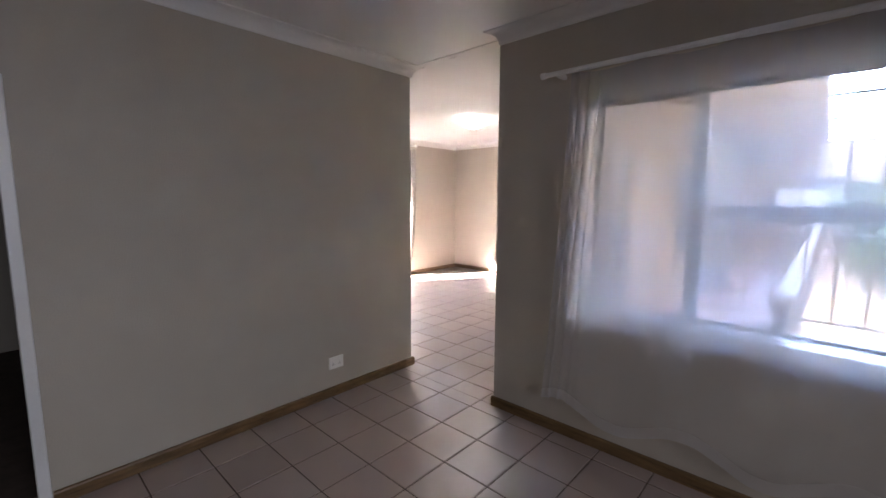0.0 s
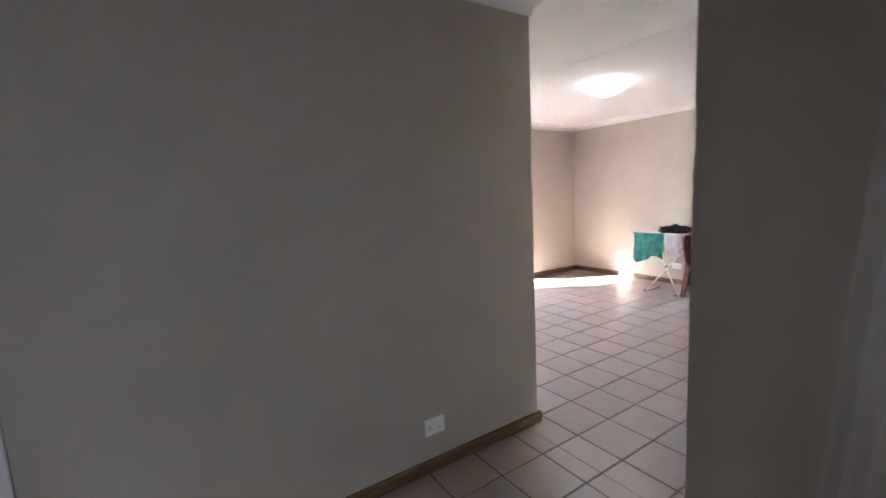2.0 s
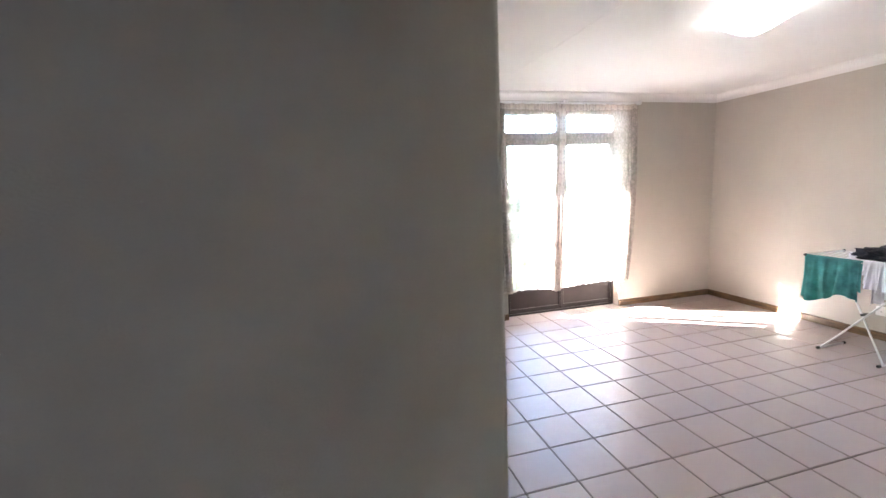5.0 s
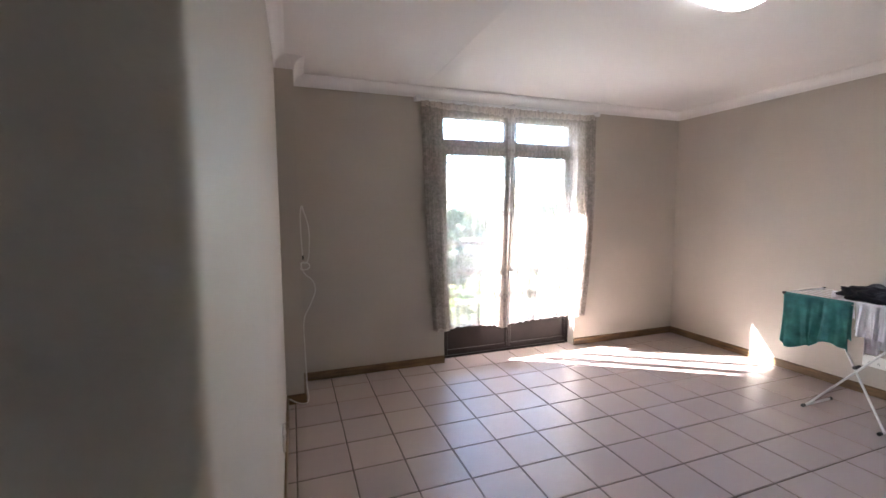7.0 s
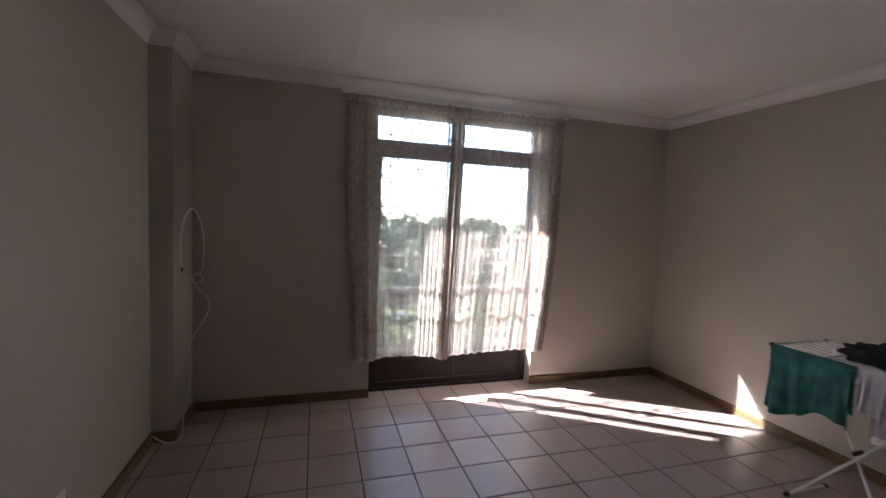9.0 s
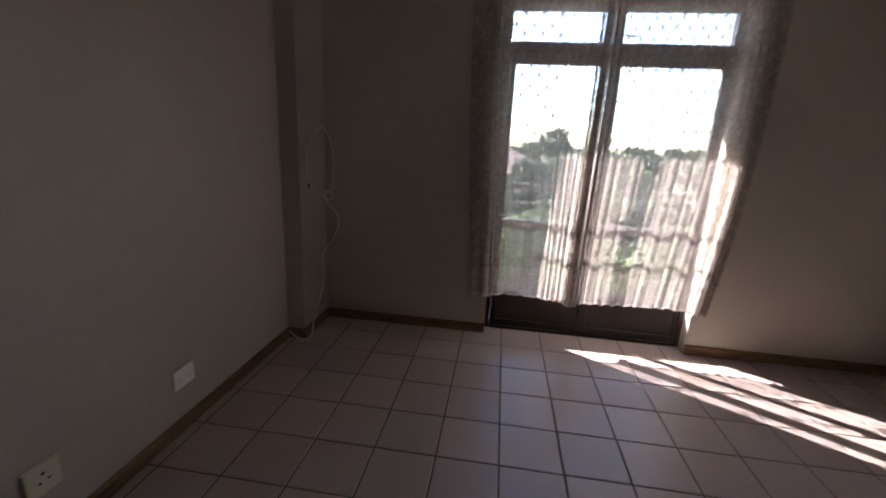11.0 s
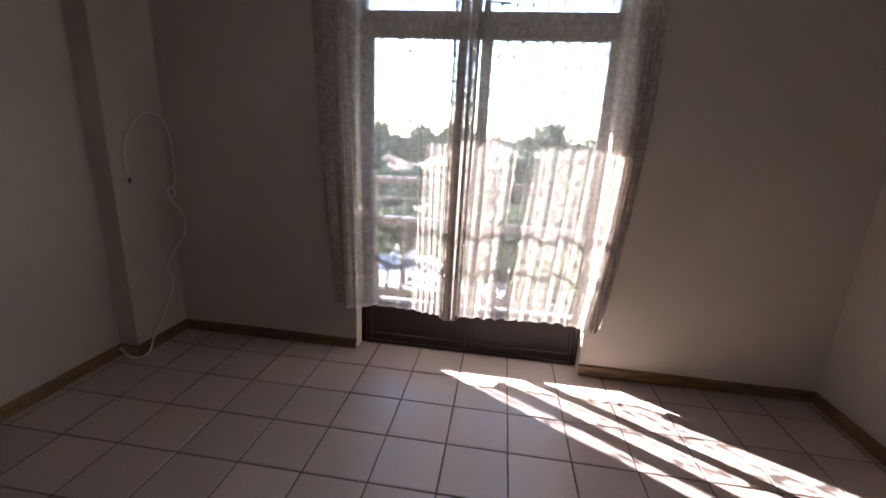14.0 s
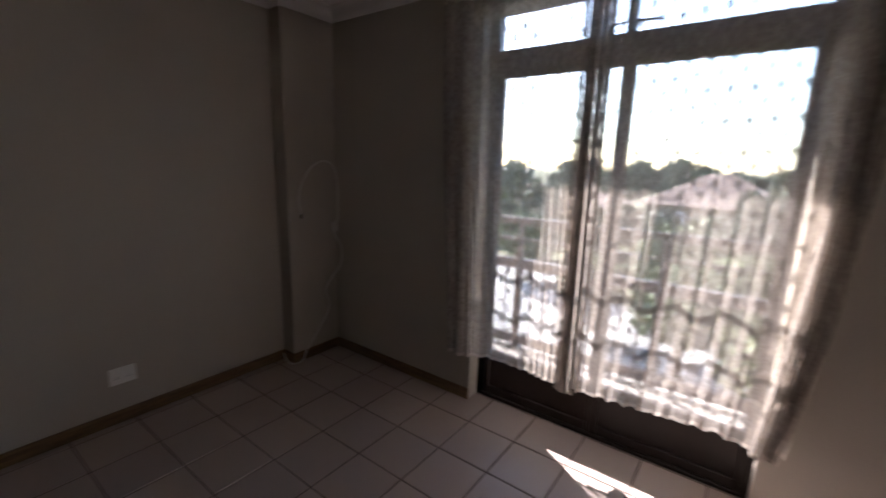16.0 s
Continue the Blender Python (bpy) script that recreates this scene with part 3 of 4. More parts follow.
# drying rack
def drying_rack():
    r = thing("drying_rack", "white folding steel clothes drying rack, opened", "drying rack", (3.86, 1.27, 0))
    ROD = WHITE_STEEL
    for y0, y1, dx in ((0.15, -0.36, 0.0), (-0.27, 0.27, 0.018)):
        leg = part("leg", tb((-0.31 + dx, y0, 0.012), (-0.02 + dx, y1, 0.755), 0.0075), ROD, r)
        part("foot_bar", tb((-0.33, y0, 0.012), (-0.03, y0, 0.012), 0.0085), ROD, leg)
        for x in (-0.34, -0.03):
            part("foot_cap", tb((x - 0.012, y0, 0.012), (x + 0.012, y0, 0.012), 0.0118), BLACK, leg)
    part("pivot", tb((-0.205, -0.055, 0.345), (-0.145, -0.055, 0.345), 0.012), BLACK, r)
    for y, z in ((0.43, 0.776), (-0.42, 0.80), (0.2, 0.762), (-0.3, 0.762)):
        part("cross_bar", tb((-0.16, y, z), (0.33, y, z), 0.006), ROD, r)
        for x in (-0.16, 0.33) if abs(y) > 0.4 else ():
            part("joint", tb((x - 0.008, y, z), (x + 0.008, y, z), 0.012), BLACK, r)
    for k in range(8):
        x = -0.152 + k * 0.067
        bm = tb((x, 0.43, 0.776), (x, 0.2, 0.762), 0.003, sides=6)
        tube(bm, (x, 0.2, 0.762), (x, -0.3, 0.762), 0.003, 6)
        tube(bm, (x, -0.3, 0.762), (x, -0.42, 0.80), 0.003, 6)
        part("rod", bm, ROD, r)


drying_rack()


def drape(name, label, material, x, y0, y1, ztop, front, back, seed, wave=0.012, slack=0.0):
    """A cloth hung over a rod that runs along y at x, with a long fall towards the room and a shorter one behind."""
    rnd = random.Random(seed)
    ph = [rnd.uniform(0, 6) for _ in range(4)]
    nu, nv = 60, 44
    tot = front + back
    bm = bmesh.new()
    rows = []
    for j in range(nv + 1):
        s = j / nv * tot - back
        row = []
        for i in range(nu + 1):
            u = i / nu
            fall = abs(s) / max(front, back)
            f = wave * fall * (math.sin(u * 21 + ph[0] + fall) + 0.6 * math.sin(u * 38 + ph[1] - 2 * fall) + 0.3 * math.sin(u * 71 + ph[2]))
            uneven = slack * math.sin(u * 5 + ph[3]) + 0.3 * slack * math.sin(u * 17)
            r = 0.012
            if abs(s) < r * 1.57:
                a = s / r
                px, pz = x - r * math.sin(a), ztop - r + r * math.cos(a)
            else:
                sg = 1 if s > 0 else -1
                px, pz = x - sg * (r + 0.01 * fall), ztop - r - (abs(s) - r * 1.57) * (1 + uneven * 2)
            y = y0 + (y1 - y0) * (u + 0.012 * math.sin(fall * 4 + u * 9)) + 0.02 * fall * math.sin(u * 12 + ph[1])
            row.append(bm.verts.new((px - f * (1 if s > 0 else 0.4), y, pz)))
        rows.append(row)
    for j in range(nv):
        for i in range(nu):
            bm.faces.new((rows[j][i], rows[j][i + 1], rows[j + 1][i + 1], rows[j + 1][i]))
    bmesh.ops.solidify(bm, geom=bm.faces[:], thickness=0.004)
    return tagged(link(name, bm, material, True), label, "laundry", "clothes on the drying rack")


TEAL = mat("teal_towelling", (0.085, 0.32, 0.30), 0.95, spread=0.25, scale=14, fine=220, bump=0.08)
COTTON = mat("white_cotton", (0.86, 0.85, 0.88), 0.9, spread=0.06, scale=12, fine=180, bump=0.03)
NAVY = mat("dark_knit", (0.012, 0.013, 0.02), 0.95, spread=0.3, scale=20, fine=200, bump=0.08)
drape("towel", "teal green bath towel hung over the rack's edge", TEAL, 3.708, 1.275, 1.70, 0.785, 0.375, 0.30, 3, 0.017, 0.06)
drape("white_shirt", "white cotton shirt hung beside the teal towel", COTTON, 3.708, 1.06, 1.255, 0.792, 0.235, 0.2, 5, 0.013, 0.08)
drape("white_vest", "white cotton vest hanging lower on the rack", COTTON, 3.775, 1.10, 1.24, 0.782, 0.33, 0.2, 8, 0.008, 0.05)
drape("white_cloth", "small white cloth at the back of the rack", COTTON, 4.04, 1.42, 1.56, 0.79, 0.16, 0.2, 9, 0.008, 0.05)
bm = bmesh.new()
bmesh.ops.create_icosphere(bm, subdivisions=5, radius=1)
for v in bm.verts:
    d = v.co.copy()
    k = 1 + 0.35 * noise.noise(d * 2.1) + 0.16 * noise.noise(d * 5.5 + Vector((3, 1, 2))) + 0.06 * noise.noise(d * 13)
    v.co = Vector((3.97 + d.x * 0.15 * k, 1.27 + d.y * 0.19 * k, max(0.772, 0.81 + d.z * 0.06 * k + 0.02 * noise.noise(d * 3))))
tagged(link("dark_jersey", bm, NAVY, True), "crumpled navy-black jersey lying on top of the rack", "laundry", "clothes on the drying rack")

# plastic chair
MAROON = mat("maroon_plastic", (0.11, 0.018, 0.022), 0.35, spread=0.15, scale=8)
PINK = mat("pink_plastic", (0.36, 0.095, 0.125), 0.45, spread=0.15, scale=8)


def sheet(bm, f, nu, nv, thick):
    """A curved shell with thickness from f(u, v)."""
    b = bmesh.new()
    g = [[b.verts.new(f(i / nu, j / nv)) for i in range(nu + 1)] for j in range(nv + 1)]
    for j in range(nv):
        for i in range(nu):
            b.faces.new((g[j][i], g[j][i + 1], g[j + 1][i + 1], g[j + 1][i]))
    bmesh.ops.recalc_face_normals(b, faces=b.faces[:])
    bmesh.ops.solidify(b, geom=b.faces[:], thickness=thick)
    return bm_join([bm, b])


def plastic_chair():
    # local: faces -y, seat centre at the origin, rear feet at y +0.27
    c = thing("plastic_chair", "maroon moulded plastic chair with pink front legs and side skirts", "chair")
    c.matrix_basis = Matrix.Translation((3.735, 0.655, 0)) @ Matrix.Rotation(radians(-8), 4, "Z")
    SZ = 0.41

    def seat(u, v):
        x, y = (u - 0.5) * (0.40 + 0.03 * v), -0.21 + 0.40 * (1 - v)
        drop = 0.05 * max(0, (v - 0.8) / 0.2) ** 2
        return (x, y, SZ - 0.012 * math.sin(math.pi * u) * math.sin(math.pi * v) - drop)

    part("seat", sheet(bmesh.new(), seat, 16, 16, 0.006), MAROON, c, smooth=True)

    def back(u, v):
        w = 0.40 - 0.05 * v + (0.0 if v < 0.85 else -0.09 * ((v - 0.85) / 0.15) ** 2)
        a = u - 0.5
        y = 0.19 + 0.075 * v - 0.03 * math.cos(a * math.pi) + 0.012 * math.sin(v * 4)
        return (a * w, y + 0.03, SZ - 0.005 + 0.385 * v)

    # two side bands and a top and a bottom leave the hand slot open
    def band(u0, u1, v0, v1):
        return lambda u, v: back(u0 + (u1 - u0) * u, v0 + (v1 - v0) * v)

    bm = sheet(bmesh.new(), band(0, 0.38, 0, 1), 8, 18, 0.006)
    bm = sheet(bm, band(0.62, 1, 0, 1), 8, 18, 0.006)
    bm = sheet(bm, band(0.38, 0.62, 0, 0.83), 6, 14, 0.006)
    bm = sheet(bm, band(0.38, 0.62, 0.9, 1), 6, 3, 0.006)
    part("backrest", bm, MAROON, c, smooth=True)
    for sx in (-1, 1):
        def rear(u, v, sx=sx):
            w = 0.085 - 0.045 * v
            return (sx * (0.19 + 0.025 * v - 0.004 * math.sin(u * 3.1)), 0.245 + 0.045 * v - w * u, (SZ + 0.02) * (1 - v))

        leg = part("leg", sheet(bmesh.new(), rear, 6, 12, 0.006), MAROON, c, smooth=True)

        def flange(u, v, sx=sx):
            w = 0.06 - 0.02 * v
            return (sx * (0.19 + 0.025 * v - w * u), 0.16 + 0.085 * v + 0.006 * u, (SZ - 0.01) * (1 - v))

        part("flange", sheet(bmesh.new(), flange, 4, 12, 0.005), MAROON, leg, smooth=True)

        def front(u, v, sx=sx):
            a = u * 1.57
            w = 0.055 - 0.015 * v
            return (sx * (0.165 + 0.03 * v + w * math.sin(a)), -0.2 - 0.03 * v + w * (1 - math.cos(a)), (SZ - 0.02) * (1 - v))

        part("leg", sheet(bmesh.new(), front, 8, 12, 0.006), PINK, c, smooth=True)

        def skirt_(u, v, sx=sx):
            arch = 0.035 + 0.07 * abs(2 * u - 1) ** 3
            return (sx * (0.2 + 0.004 * v), -0.2 + 0.4 * u, SZ - 0.004 - arch * v)

        part("side_skirt", sheet(bmesh.new(), skirt_, 16, 4, 0.005), PINK, c, smooth=True)


plastic_chair()

# low shelf on castors
BOARD = mat("grey_oak_board", (0.27, 0.235, 0.185), 0.5, spread=0.25, scale=4, fine=50, stretch=(1, 9, 9), bump=0.008)
SHELF_M = Matrix.Translation((3.005, 0.435, 0)) @ Matrix.Rotation(radians(-124), 4, "Z")


def low_shelf():
    # local x runs along the front, local y is the depth
    s = thing("low_shelf", "grey-brown board shelf unit on white castors", "shelf")
    s.matrix_basis = SHELF_M
    L, D = 0.78, 0.30
    part("side_panel", bx(0, 0.017, 0, D, 0.055, 0.533, bevel=0.0015), BOARD, s)
    part("side_panel", bx(L - 0.017, L, 0, D, 0.055, 0.533, bevel=0.0015), BOARD, s)
    part("top_panel", bx(-0.002, L + 0.002, -0.003, D + 0.002, 0.534, 0.552, bevel=0.0015), BOARD, s)
    part("bottom_panel", bx(0.0175, L - 0.0175, 0.002, D, 0.056, 0.073, bevel=0.0015), BOARD, s)
    part("shelf_board", bx(0.0175, L - 0.0175, 0.002, D, 0.285, 0.302, bevel=0.0015), BOARD, s)
    part("back_panel", bx(0.0175, 0.25, D - 0.006, D - 0.001, 0.0735, 0.5335), BOARD, s)
    for x in (0.05, L - 0.05):
        for y in (0.04, D - 0.04):
            cs = part("castor", bx(x - 0.014, x + 0.014, y - 0.012, y + 0.012, 0.03, 0.0555, bevel=0.002), WHITE_STEEL, s)
            part("wheel", tb((x - 0.011, y, 0.02), (x + 0.011, y, 0.02), 0.02, sides=16), PLASTIC, cs, "white castor wheel")


low_shelf()


def on_shelf(name, label, category, x, y, z):
    o = thing(name, label, category)
    o.matrix_basis = SHELF_M @ Matrix.Translation((x, y, z))
    return o


o = on_shelf("storage_basket", "white plastic basket with dark slots on the shelf", "basket", 0.40, 0.14, 0.3025)
part("body", bx(-0.10, 0.10, -0.08, 0.08, 0, 0.12, bevel=0.02, seg=3), PLASTIC, o, smooth=False)
for k in range(7):
    part("slot", bx(-0.02, 0.06, -0.0815, -0.079, 0.015 + k * 0.014, 0.021 + k * 0.014), BLACK, o)
o = on_shelf("spray_bottle", "small white bottle with a dark base", "bottle", 0.30, 0.12, 0.0735)
part("body", tb((0, 0, 0.03), (0, 0, 0.095), 0.028, sides=20), PLASTIC, o)
part("base", tb((0, 0, 0), (0, 0, 0.03), 0.031, sides=20), BLACK, o)
part("cap", tb((0, 0, 0.095), (0, 0, 0.125), 0.013, sides=14), PLASTIC, o)
o = on_shelf("shoe", "dark low shoe lying on the bottom shelf", "shoe", 0.23, 0.13, 0.0735)
bm = bmesh.new()
bmesh.ops.create_uvsphere(bm, u_segments=20, v_segments=12, radius=1)
for v in bm.verts:
    c = v.co
    v.co = Vector((c.x * 0.11, c.y * 0.035 * (1 + 0.2 * c.x), max(0.001, 0.02 + c.z * 0.035 * (1 - 0.35 * c.x))))
part("upper", bm, BLACK, o, smooth=True)

# ---- balcony and outdoors ----
YB = YF + 0.993
setting("balcony_floor", bx(-1.5, 6.0, DYO, YB + 0.12, -0.3, -0.03), CONCRETE, "pale concrete balcony slab", "balcony")
setting("balcony_roof", bx(-1.5, 6.0, DYO, YB + 0.15, 2.84, 3.02), CONCRETE, "plain slab of the balcony above", "balcony")
# unseen mass added overhead to keep the sun off the gallery end wall
setting("upper_sun_blocker", bx(-5.0, 9.2, -1.07, DYO, 2.72, 8.6), PAINT, "plain unseen mass above the rooms, added to shade the gallery", "wall")
rl = thing("balcony_railing", "brown painted steel balcony railing", "railing", (0, YB, -0.03))
for z, h, d in ((1.045, 0.055, 0.05), (0.91, 0.022, 0.025), (0.68, 0.08, 0.05), (0.02, 0.08, 0.03)):
    part("rail", bx(-1.5, 6.0, -d / 2, d / 2, z, z + h, bevel=0.003), STEEL, rl)
for i in range(8):
    x = 1.215 + (i - 2) * 1.06
    part("post", bx(x - 0.028, x + 0.028, -0.02, 0.02, 0.0, 1.045, bevel=0.003), STEEL, rl)
    for j in range(1, 9):
        part("baluster", tb((x + j * 0.1177, 0, 0.10), (x + j * 0.1177, 0, 0.68), 0.008, sides=6), STEEL, rl)

GZ = -3.2
GRASS = mat("dry_grass", (0.13, 0.13, 0.06), 0.95, spread=0.3, scale=0.6, fine=8, bump=0.05)
PAVE = mat("pale_paving", (0.28, 0.27, 0.26), 0.9, spread=0.15, scale=0.8, fine=14, bump=0.03)
setting("ground", bx(-900, 900, -900, 900, GZ - 0.3, GZ), GRASS, "dry grass and soil reaching to the horizon", "ground")
setting("road", bx(-60, 60, 6.5, 19.5, GZ + 0.002, GZ + 0.03), PAVE, "pale concrete yard and driveway below the balcony", "road")
LEAF = mat("leaf", (0.09, 0.135, 0.05), 0.6, spread=0.45, scale=3, fine=20, tint=(0.16, 0.22, 0.06))
LEAF2 = mat("dark_leaf", (0.08, 0.112, 0.055), 0.6, spread=0.45, scale=2, fine=15, tint=(0.11, 0.15, 0.07))
BARK = mat("bark", (0.12, 0.085, 0.06), 0.9, spread=0.3, scale=5, stretch=(6, 6, 1), bump=0.08)


def tree(name, label, x, y, h, w, material, leaves, size, seed, flat=0.5, base=0.35, gz=GZ):
    """A tapered trunk with limbs, and a crown of separate leaves gathered in uneven clumps."""
    rnd = random.Random(seed)
    t = thing(name, label, "tree", (x, y, gz))
    bm = bmesh.new()
    bmesh.ops.create_cone(bm, cap_ends=True, segments=9, radius1=0.035 * h, radius2=0.018 * h, depth=h * 0.6, matrix=Matrix.Translation((0, 0, h * 0.3)))
    clumps = []
    for k in range(13):
        a, q = rnd.uniform(0, 6.283), rnd.random() ** 0.6
        c = Vector((math.cos(a) * w * 0.40 * q, math.sin(a) * w * 0.40 * q, h * (base + (1 - base) * (0.25 + 0.6 * rnd.random() * (1.15 - q * 0.7)))))
        clumps.append((c, w * rnd.uniform(0.13, 0.24)))
        if k < 6:
            tube(bm, (0, 0, h * 0.35), tuple(c), 0.009 * h, 5)
    part("trunk", bm, BARK, t)
    vs, fs = [], []
    for k in range(leaves):
        c, r = clumps[k % len(clumps)]
        d = Vector((rnd.gauss(0, 1), rnd.gauss(0, 1), rnd.gauss(0, 1))).normalized() * r * rnd.uniform(0.55, 1.12)
        d.z *= flat + 0.35
        p = c + d
        n = Vector((rnd.gauss(0, 1), rnd.gauss(0, 1), rnd.gauss(0, 1) + 0.5)).normalized()
        a = n.orthogonal().normalized()
        b = n.cross(a)
        s = size * rnd.uniform(0.6, 1.3)
        i0 = len(vs)
        vs += [tuple(p + a * s), tuple(p + b * s * 0.5 + n * s * 0.15), tuple(p - a * s), tuple(p - b * s * 0.5 + n * s * 0.15)]
        fs += [(i0, i0 + 1, i0 + 2), (i0, i0 + 2, i0 + 3)]
    me = bpy.data.meshes.new("crown")
    me.from_pydata(vs, [], fs)
    me.materials.append(material)
    cr = new("crown", me)
    cr.parent = t
    cr["kind"] = "stuff"
    return t


for k, (x, y, h, w) in enumerate([(-0.6, 13.0, 2.7, 2.2), (1.9, 10.5, 2.9, 2.6), (3.9, 9.4, 2.9, 2.6), (5.8, 10.8, 3.0, 2.8), (8.2, 12.5, 3.3, 3.2), (0.6, 15.5, 2.8, 2.6), (-4.4, 17.0, 3.0, 2.8), (3.2, 14.5, 3.0, 2.8), (10.5, 15.0, 3.6, 3.4)]):
    tree("garden_tree", "green leafy garden tree below the balcony", x, y, h, w, LEAF, 6000, 0.10, 11 + k)["group"] = "garden trees"
for k in range(13):
    rnd = random.Random(20 + k)
    tree("garden_tree", "green leafy tree in front of the far houses", -11 + k * 1.95 + rnd.uniform(-0.5, 0.5), rnd.uniform(20.5, 26), rnd.uniform(2.7, 3.4), rnd.uniform(2.8, 3.6), LEAF2 if k % 3 else LEAF, 3200, 0.17, 40 + k, base=0.1)["group"] = "garden trees"
for k in range(34):
    rnd = random.Random(50 + k)
    x = -40 + k * 2.5 + rnd.uniform(-1.5, 1.5)
    y = rnd.uniform(44, 60)
    left = x < -2
    h = rnd.uniform(5.2, 6.4) if left else rnd.uniform(4.7, 5.6)
    tree("street_tree", "dark green tree in the far row", x, y, h, rnd.uniform(4.5, 6.5), LEAF2, 2600, 0.36, 90 + k, base=0.1)["group"] = "far trees"
tree("umbrella_tree", "tall round-topped tree above the far row", 8.2, 58, 7.0, 6.5, LEAF2, 3000, 0.26, 7, base=0.4)

for k, (x, y, h, w) in enumerate([(3.4, 26.5, 4.9, 3.0), (5.2, 27.5, 4.6, 3.2), (7.6, 27, 4.2, 3.4), (10.2, 28, 4.4, 3.4), (-6.2, 27, 4.6, 3.6), (-9.0, 29, 5.0, 4.0)]):
    tree("garden_tree", "dark green tree beside the far house", x, y, h, w, LEAF2, 3200, 0.15, 140 + k, base=0.15)["group"] = "garden trees"
PLASTER = mat("outside_plaster", (0.36, 0.29, 0.23), 0.9, spread=0.1, scale=1)
ROOF = mat("roof_tile", (0.22, 0.15, 0.115), 0.8, spread=0.2, scale=1.5, fine=12, bump=0.05)
DARK = mat("window_dark", (0.05, 0.055, 0.065), 0.45, spread=0.1)


def house(label, x0, x1, y0, y1, zw, zr):
    """A house with a hipped tile roof in courses, and windows."""
    hs = thing("house", label, "house", (x0, y0, GZ))
    w, d, e = x1 - x0, y1 - y0, zw - GZ
    part("wall", bx(0, w, 0, d, 0, e), PLASTER, hs)
    o, rz = 0.5, zr - GZ
    bm = bmesh.new()
    n = 14
    for k in range(n):
        a, b = k / n, (k + 1) / n
        s = d / 2 + o
        ins0, ins1 = a * s * 0.98, b * s * 0.98
        z0, z1 = e + (rz - e) * a, e + (rz - e) * b
        lo = [(-o + ins0, -o + ins0), (w + o - ins0, -o + ins0), (w + o - ins0, d + o - ins0), (-o + ins0, d + o - ins0)]
        hi = [(-o + ins1, -o + ins1), (w + o - ins1, -o + ins1), (w + o - ins1, d + o - ins1), (-o + ins1, d + o - ins1)]
        L = [bm.verts.new((*p, z0 + 0.03)) for p in lo]
        B = [bm.verts.new((*p, z0 - 0.01)) for p in lo]
        H = [bm.verts.new((*p, z1)) for p in hi]
        for i in range(4):
            j = (i + 1) % 4
            bm.faces.new((L[i], L[j], H[j], H[i]))
            bm.faces.new((B[i], B[j], L[j], L[i]))
        if k == n - 1:
            bm.faces.new(H)
    part("roof", bm, ROOF, hs, "brown tiled hip roof")
    for i in range(int(w // 3)):
        win = part("window", bx(1 + i * 3, 2.2 + i * 3, -0.06, -0.001, e - 1.5, e - 0.4), TRIM, hs)
        part("pane", bx(1.08 + i * 3, 2.12 + i * 3, -0.075, -0.061, e - 1.42, e - 0.48), DARK, win)


house("house with a brown tiled hip roof across the yard", -2.6, 4.4, 29, 35, -0.5, 1.35)
house("lower house with a brown tiled roof", -12.0, -5.5, 33, 39, -1.35, -0.15)

# gallery outside the dining room window
GYW, GYE, GX1 = YS - 0.115, -2.47, 9.0   # brick wall, open edge, end wall
RED = mat("red_screed", (0.40, 0.25, 0.21), 0.7, spread=0.12, scale=2)
BRICK = mat("face_brick", (0.42, 0.34, 0.265), 0.85, spread=0.15, scale=8, fine=60, bump=0.05, each=0.16)
MORTAR = mat("mortar", (0.085, 0.075, 0.065), 0.95, spread=0.1, scale=10)
CREAM_WASH = mat("cream_wash", (0.60, 0.53, 0.48), 0.85, spread=0.08, scale=1.5)
setting("gallery_floor", bx(0.13, GX1, GYE, GYW, -0.3, -0.02), RED, "red screed floor of the open access gallery", "floor")
setting("gallery_ceiling", bx(0.13, GX1 + 0.2, GYE, GYW - 0.001, 2.6, 2.85), CREAM_WASH, "cream painted gallery soffit", "ceiling")
end = setting("gallery_end", bx(GX1, GX1 + 0.2, -6.0, GYW, -3.2, 2.6), MORTAR, "brick wall at the end of the gallery", "wall")
wall = setting("gallery_wall", bx(0.1301, GX1, GYW - 0.006, GYW - 0.0005, -0.02, 2.6), MORTAR, "face brick outer wall along the gallery", "wall")
bw, bh, bd = 0.222, 0.073, 0.106
brick_me = {}


def brick_at(parent, o, size):
    key = tuple(round(s, 3) for s in size)
    if key not in brick_me:
        bm = bx(0, size[0], 0, size[1], 0, size[2], bevel=0.003)
        me = bpy.data.meshes.new("brick")
        bm.to_mesh(me)
        bm.free()
        me.materials.append(BRICK)
        brick_me[key] = me
    ob = new("brick", brick_me[key])
    ob.location, ob.parent = o, parent


